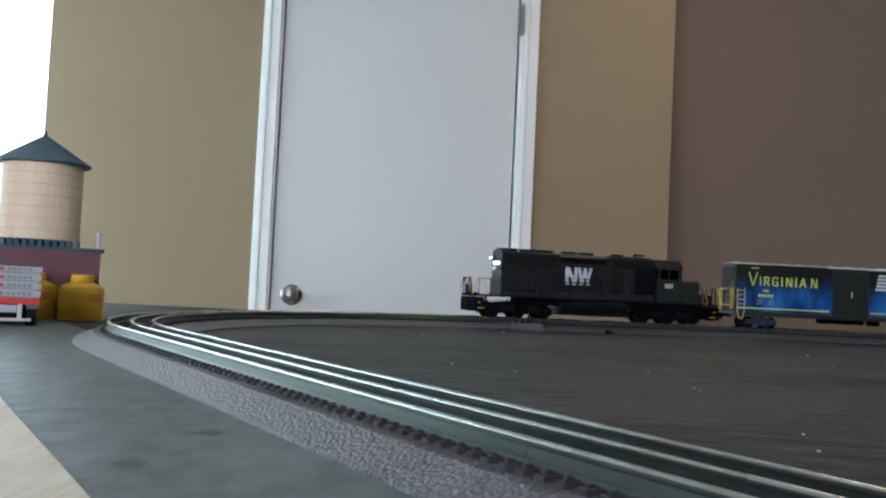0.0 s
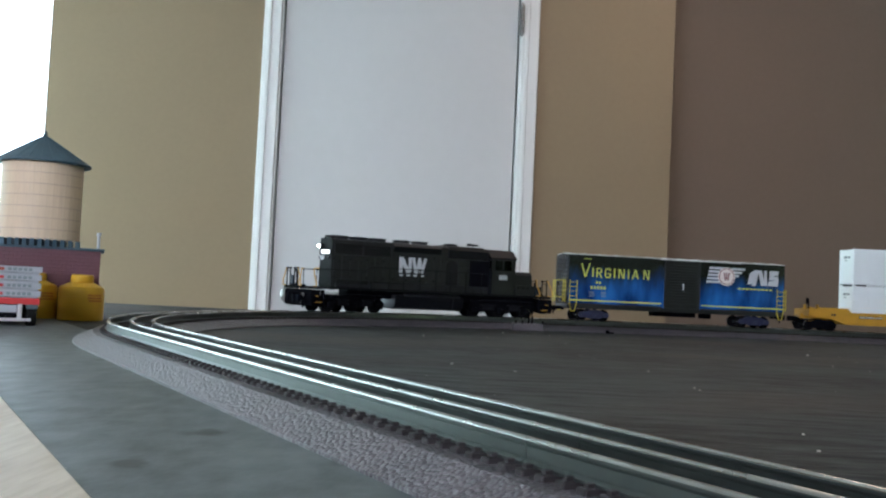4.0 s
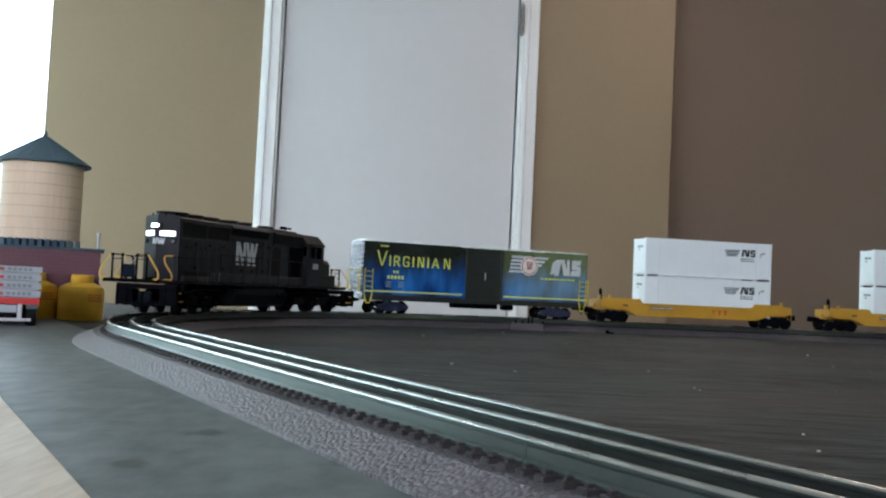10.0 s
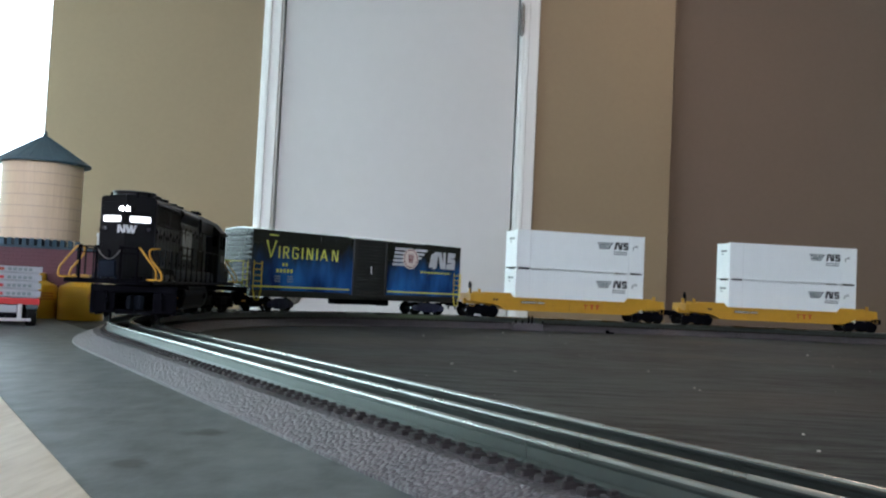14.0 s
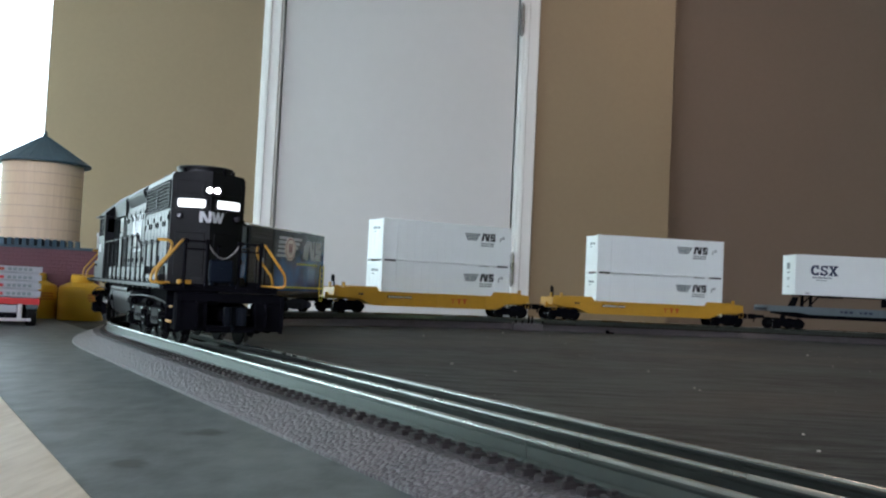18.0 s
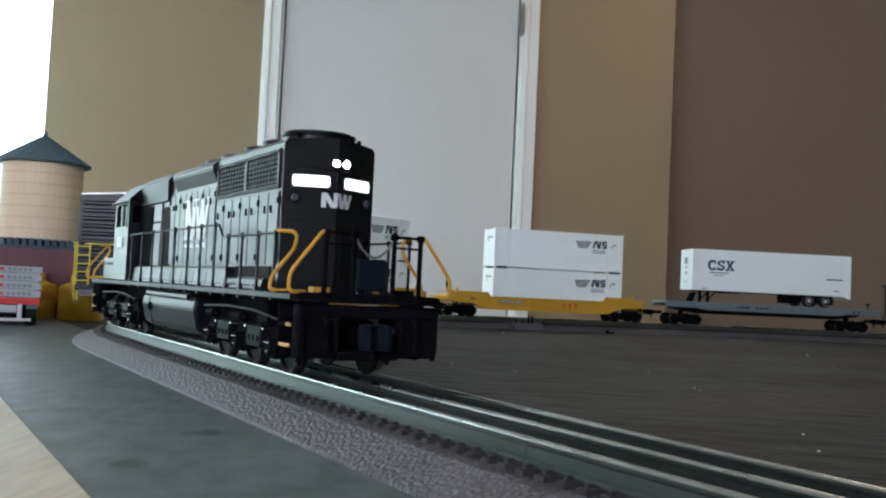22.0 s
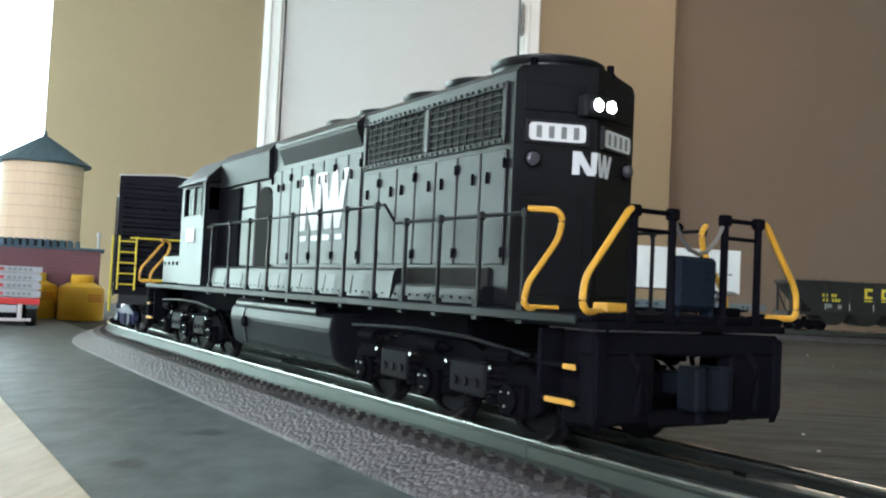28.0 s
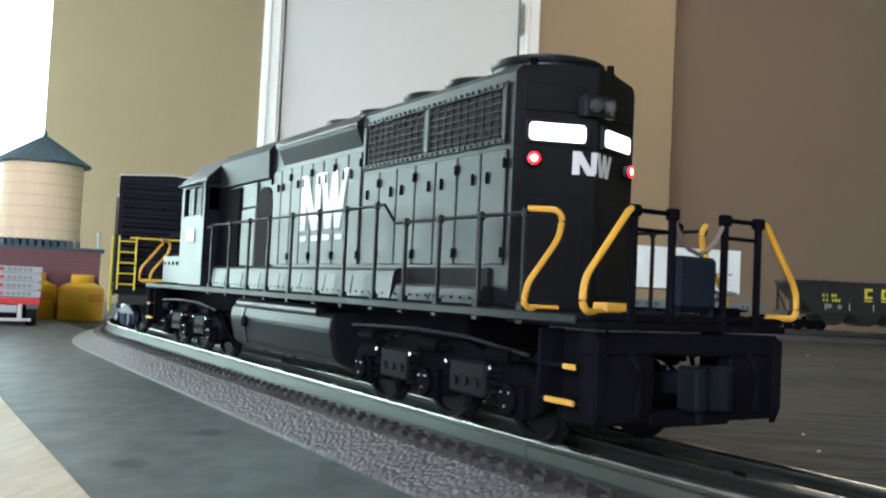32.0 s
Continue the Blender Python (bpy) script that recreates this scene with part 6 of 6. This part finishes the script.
def storage_tank(x, y, label):
    p = thing("storage_tank", label, "storage tank", at_table(x, y), group="yellow storage tanks")
    part("tank_body", lathe(B(), [(23.4, 0), (24, 1), (24, 33.5), (22.6, 36.5), (14, 40.5), (12, 41)], 40), TANKYEL, p, smooth=True)
    part("lid", lathe(B(), [(11.6, 40.6), (12, 41.4), (12, 48.5), (10.6, 50)], 32), TANKYEL, p, smooth=True)
    for z in (13, 26):
        part("band", lathe(B(), [(23.8, z - 0.4), (24.25, z - 0.2), (24.25, z + 0.2), (23.8, z + 0.4)], 40), TANKYEL, p)
    bm = B()
    for row in range(3):
        for k in range(7):
            a = radians(-52 + 6 * k + (3 if row == 2 else 0))
            z = 27 - 3.1 * row
            v = [bm.verts.new(((24.2) * math.cos(q), 24.2 * math.sin(q), zz)) for q, zz in ((a, z), (a + radians(4.4), z), (a + radians(4.4), z + 1.7), (a, z + 1.7))]
            bm.faces.new(v)
    ext = bmesh.ops.extrude_face_region(bm, geom=list(bm.faces))
    bmesh.ops.scale(bm, vec=(1.006, 1.006, 1), verts=[v for v in ext["geom"] if isinstance(v, bmesh.types.BMVert)])
    part("printed_warning", bm, REDPRINT, p, "red bars of a printed warning")
    return p


REDPRINT = material("faded red print", (0.48, 0.12, 0.03), 0.5)


def stake_truck():
    """A toy truck seen from its end: grey slatted body over a red bed, white bumper frame."""
    p = thing("toy_stake_truck", "toy truck with grey slatted body, red bed and white bumper", "toy truck", at_table(-0.4035, 0.834, 27))
    Wd = 31
    part("bed", box(B(), -Wd, Wd, 0, 118, 20, 26, 0.5), RED, p, "red truck bed")
    part("load_box", box(B(), -Wd + 2, Wd - 2, 2.5, 116, 26, 55), GREY, p)
    for k in range(4):
        z = 27.2 + 7.6 * k
        sl = part("slat", box(B(), -Wd, Wd, -0.6, 1.6, z, z + 5.6, 0.4), GREY, p, "pale grey slat with printed bars")
        bm = B()
        for i in range(5):
            box(bm, 2 + 4.4 * i, 5.2 + 4.4 * i, -0.8, -0.6, z + 1.3, z + 4.2)
        part("slat_print", bm, MARKGREY, sl)
        part("slat_stripe", box(B(), -Wd + 1, -1, -0.85, -0.6, z + 1.4, z + 4.0), RED if k != 3 else FADEDRED, sl, "red printed stripe")
        for s in (-1, 1):
            part("side_slat", box(B(), *sorted(((Wd - 1.6) * s, (Wd + 0.6) * s)), 2, 116, z, z + 5.6, 0.4), GREY, p)
    part("bumper", box(B(), -24, 24, -6, -2.5, 4.6, 7.4, 0.5), WHITE, p, "white bumper bar")
    for x in (-15, 14):
        part("bumper_post", box(B(), x - 2, x + 2, -5, -1.5, 5, 20.5, 0.5), WHITE, p, "white upright")
    part("lamp_panel", box(B(), -12.5, 11.5, -2.6, -0.6, 12.5, 19.5, 0.4), GREY, p)
    part("undercarriage", box(B(), -14, 14, -0.5, 112, 7, 20, 0.8), MATT, p)
    for s in (-1, 1):
        for y in (9, 92):
            t = part("tyre", lathe(B(), [(4, -4.4), (8.6, -4.6), (9.6, -3.4), (9.6, 3.4), (8.6, 4.6), (4, 4.4)], 24), RUBBER, p, at=Matrix.Translation((24.5 * s * MM, y * MM, 9.6 * MM)) @ pose(0, 0, 0, 0, 90 * s, 0), smooth=True)
            part("hub", lathe(B(), [(4.4, 3.2), (4.4, 4.4), (2, 5.0), (0.6, 5.2)], 16), GREY, t, smooth=True)
        part("mudguard", box(B(), *sorted((19 * s, 30 * s)), 0, 6, 16, 20, 0.6), GREYBLUE, p)
    return p


brick_building()
water_tower()
storage_tank(-0.398, 1.000, "yellow plastic storage tank with red print beside a building")
storage_tank(-0.452, 1.003, "yellow plastic storage tank half hidden behind a toy truck")
stake_truck()

# ---------------------------------------------------------------- window in the side wall


def window(name, m, w, h, label, fw=0.05):
    """A window of two sashes; its own space has x along the wall, z up, y outwards."""
    p = thing(name, label, "window", m, kind="structure")
    for n, q in (("window_frame", (-w / 2, -w / 2 + fw, 0, h)), ("window_frame", (w / 2 - fw, w / 2, 0, h)), ("window_frame", (-w / 2 + fw, w / 2 - fw, 0, fw)), ("window_frame", (-w / 2 + fw, w / 2 - fw, h - fw, h)), ("mullion", (-0.025, 0.025, fw, h - fw))):
        part(n, box(B(), q[0], q[1], 0.05, 0.10, q[2], q[3], 0.003), TRIM, p, unit=1)
    for x0, x1 in ((-w / 2 + fw, -0.025), (0.025, w / 2 - fw)):
        g = part("pane", box(B(), x0, x1, 0.072, 0.078, fw, h - fw), GLASS, p, unit=1)
        g.visible_shadow = False
    part("window_sill", box(B(), -w / 2 - 0.03, w / 2 + 0.03, -0.03, 0.045, -0.025, -0.002, 0.004), TRIM, p, unit=1)
    return p
window("window_1", Matrix.Translation((-2.30, 2.12, 0.62)) @ Matrix.Rotation(radians(90), 4, "Z"), 1.48, 1.33, "wide bright window with white frame")
window("window_2", Matrix.Translation((-1.7475, WALL_Y, 0.60)), 0.905, 1.60, "bright window beside the tan wall", 0.012)
window("window_4", Matrix.Translation((3.0, -0.80, 0.85)) @ Matrix.Rotation(radians(-90), 4, "Z"), 1.3, 0.47, "low white framed side window")
# unseen opening added for the frontal fill lamp
window("window_3", Matrix.Translation((-1.10, -2.18, 1.0)) @ Matrix.Rotation(radians(180), 4, "Z"), 1.9, 1.12, "unseen white framed window added behind for fill light")
for n, q in (("backdrop_west", (-4.6, -4.5, -3, 4.4)), ("backdrop_north", (-6, 0.5, 5.4, 5.5)), ("backdrop_south", (-5, 5, -4.6, -4.5)), ("backdrop_east", (5.2, 5.3, -4.5, 3))):
    tagged(part(n, box(B(), q[0], q[1], q[2], q[3], -0.4, 5), {"backdrop_south": HAZE_DIM, "backdrop_east": HEDGE}.get(n, HAZE), unit=1), "sunlit green hedge outside the window" if n == "backdrop_east" else "bright white sky seen through the window", "hedge" if n == "backdrop_east" else "sky", kind="structure")
lamp = thing("ceiling_lamp", "round frosted ceiling lamp giving warm light", "ceiling lamp", Matrix.Translation((0.75, 2.20, H)))
part("base", lathe(B(), [(0.14, -0.02), (0.15, -0.015), (0.15, -0.001)], 32), TRIM, lamp, unit=1)
part("shade", lathe(B(), [(0.02, -0.062), (0.07, -0.056), (0.11, -0.042), (0.135, -0.021)], 32), CEIL, lamp, "frosted glass bowl", unit=1, smooth=True)
ground = tagged(part("ground", box(B(), -60, 60, -60, 60, -0.6, -0.5), LAWN, unit=1), "pale lawn outside the house", "ground", kind="structure")

# ---------------------------------------------------------------- what moves
# vehicle, metres from the engine's leading truck back to its middle, pivots
TRAIN = [(loco, -0.015, -0.032, -0.272), (boxcar, 0.541, 0.130, -0.130), (wells[0], 0.896, 0.132, -0.132), (wells[1], 1.232, 0.132, -0.132),
         (flatcar, 1.591, 0.134, -0.134), (hopper, 1.938, 0.112, -0.112)]
# play in the couplings: seconds and millimetres that each car runs ahead of its place
SLACK = (((0, 0), (32, 0)), ((0, 4), (5, 3), (10, 1), (13, -2), (16.5, 14), (17.2, 24), (18, 30), (18.5, 27), (22, 6), (25, 0), (32, 0)),
         ((0, -12), (5.5, -12), (8, -2), (11, 0), (13, 0), (16.5, 13), (17, 19), (18, 23), (21, 26), (25, 23), (32, 20)),
         ((0, -45), (8, -43), (10, -34), (13, -6), (16.5, -3), (18, 8), (32, 8)),
         ((0, -40), (13, -30), (16.5, -12), (18, 1), (22, 4), (25, 14), (28, 20), (32, 20)), ((0, -30), (17, -16), (23, -2), (25, 8), (28, 9), (32, 9)))


def slack(k, t):
    rows = SLACK[k]
    for (t0, a), (t1, b) in zip(rows, rows[1:]):
        if t <= t1:
            u = (t - t0) / (t1 - t0)
            return MM * (a + (b - a) * u * u * (3 - 2 * u))
    return MM * rows[-1][1]


# load, the vehicle it stands on, its place there
LOADS = [(boxes_[0], 2, (-0.015, 0, 0.0142)), (boxes_[1], 2, (-0.015, 0, 0.0718)), (boxes_[2], 3, (-0.015, 0, 0.0142)), (boxes_[3], 3, (-0.015, 0, 0.0718)), (trailer, 4, (0.0, 0, 0))]


def motions():
    times = [0.5 * k for k in range(65)]
    rides = {}
    for k, (ob, d, x1, x2) in enumerate(TRAIN):
        rides[ob] = [(t, riding(travelled(t) - d + slack(k, t), x1, x2)) for t in times]
        walk(ob, [(t, r[0]) for t, r in rides[ob]])
    for ob, k, off in LOADS:
        walk(ob, [(t, r[0] @ Matrix.Translation(off)) for t, r in rides[TRAIN[k][0]]])
    for truck, vehicle, which, x in TRUCKS:
        walk(truck, [(t, Matrix.Translation((x, 0, 0)) @ Matrix.Rotation(r[1 + which], 4, "Z")) for t, r in rides[vehicle]])
    fine = [0.2 * k for k in range(161)]
    start = travelled(0)
    for wheel, x, radius in WHEELS:
        walk(wheel, [(t, Matrix.Translation((x, 0, radius)) @ Matrix.Rotation((travelled(t) - start) / radius, 4, "Y")) for t in fine])
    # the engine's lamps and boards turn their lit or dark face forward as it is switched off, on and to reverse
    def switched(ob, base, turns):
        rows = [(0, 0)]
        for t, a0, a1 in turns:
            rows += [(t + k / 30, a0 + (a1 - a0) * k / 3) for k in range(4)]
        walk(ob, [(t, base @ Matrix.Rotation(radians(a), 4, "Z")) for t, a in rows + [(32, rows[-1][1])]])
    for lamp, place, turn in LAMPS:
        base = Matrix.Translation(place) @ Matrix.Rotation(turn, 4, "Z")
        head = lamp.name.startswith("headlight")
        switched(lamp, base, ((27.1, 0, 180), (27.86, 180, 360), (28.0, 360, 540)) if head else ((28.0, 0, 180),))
    for panel, base in BOARDS:
        switched(panel, base, ((27.1, 0, 180), (28.0, 180, 360)))


motions()
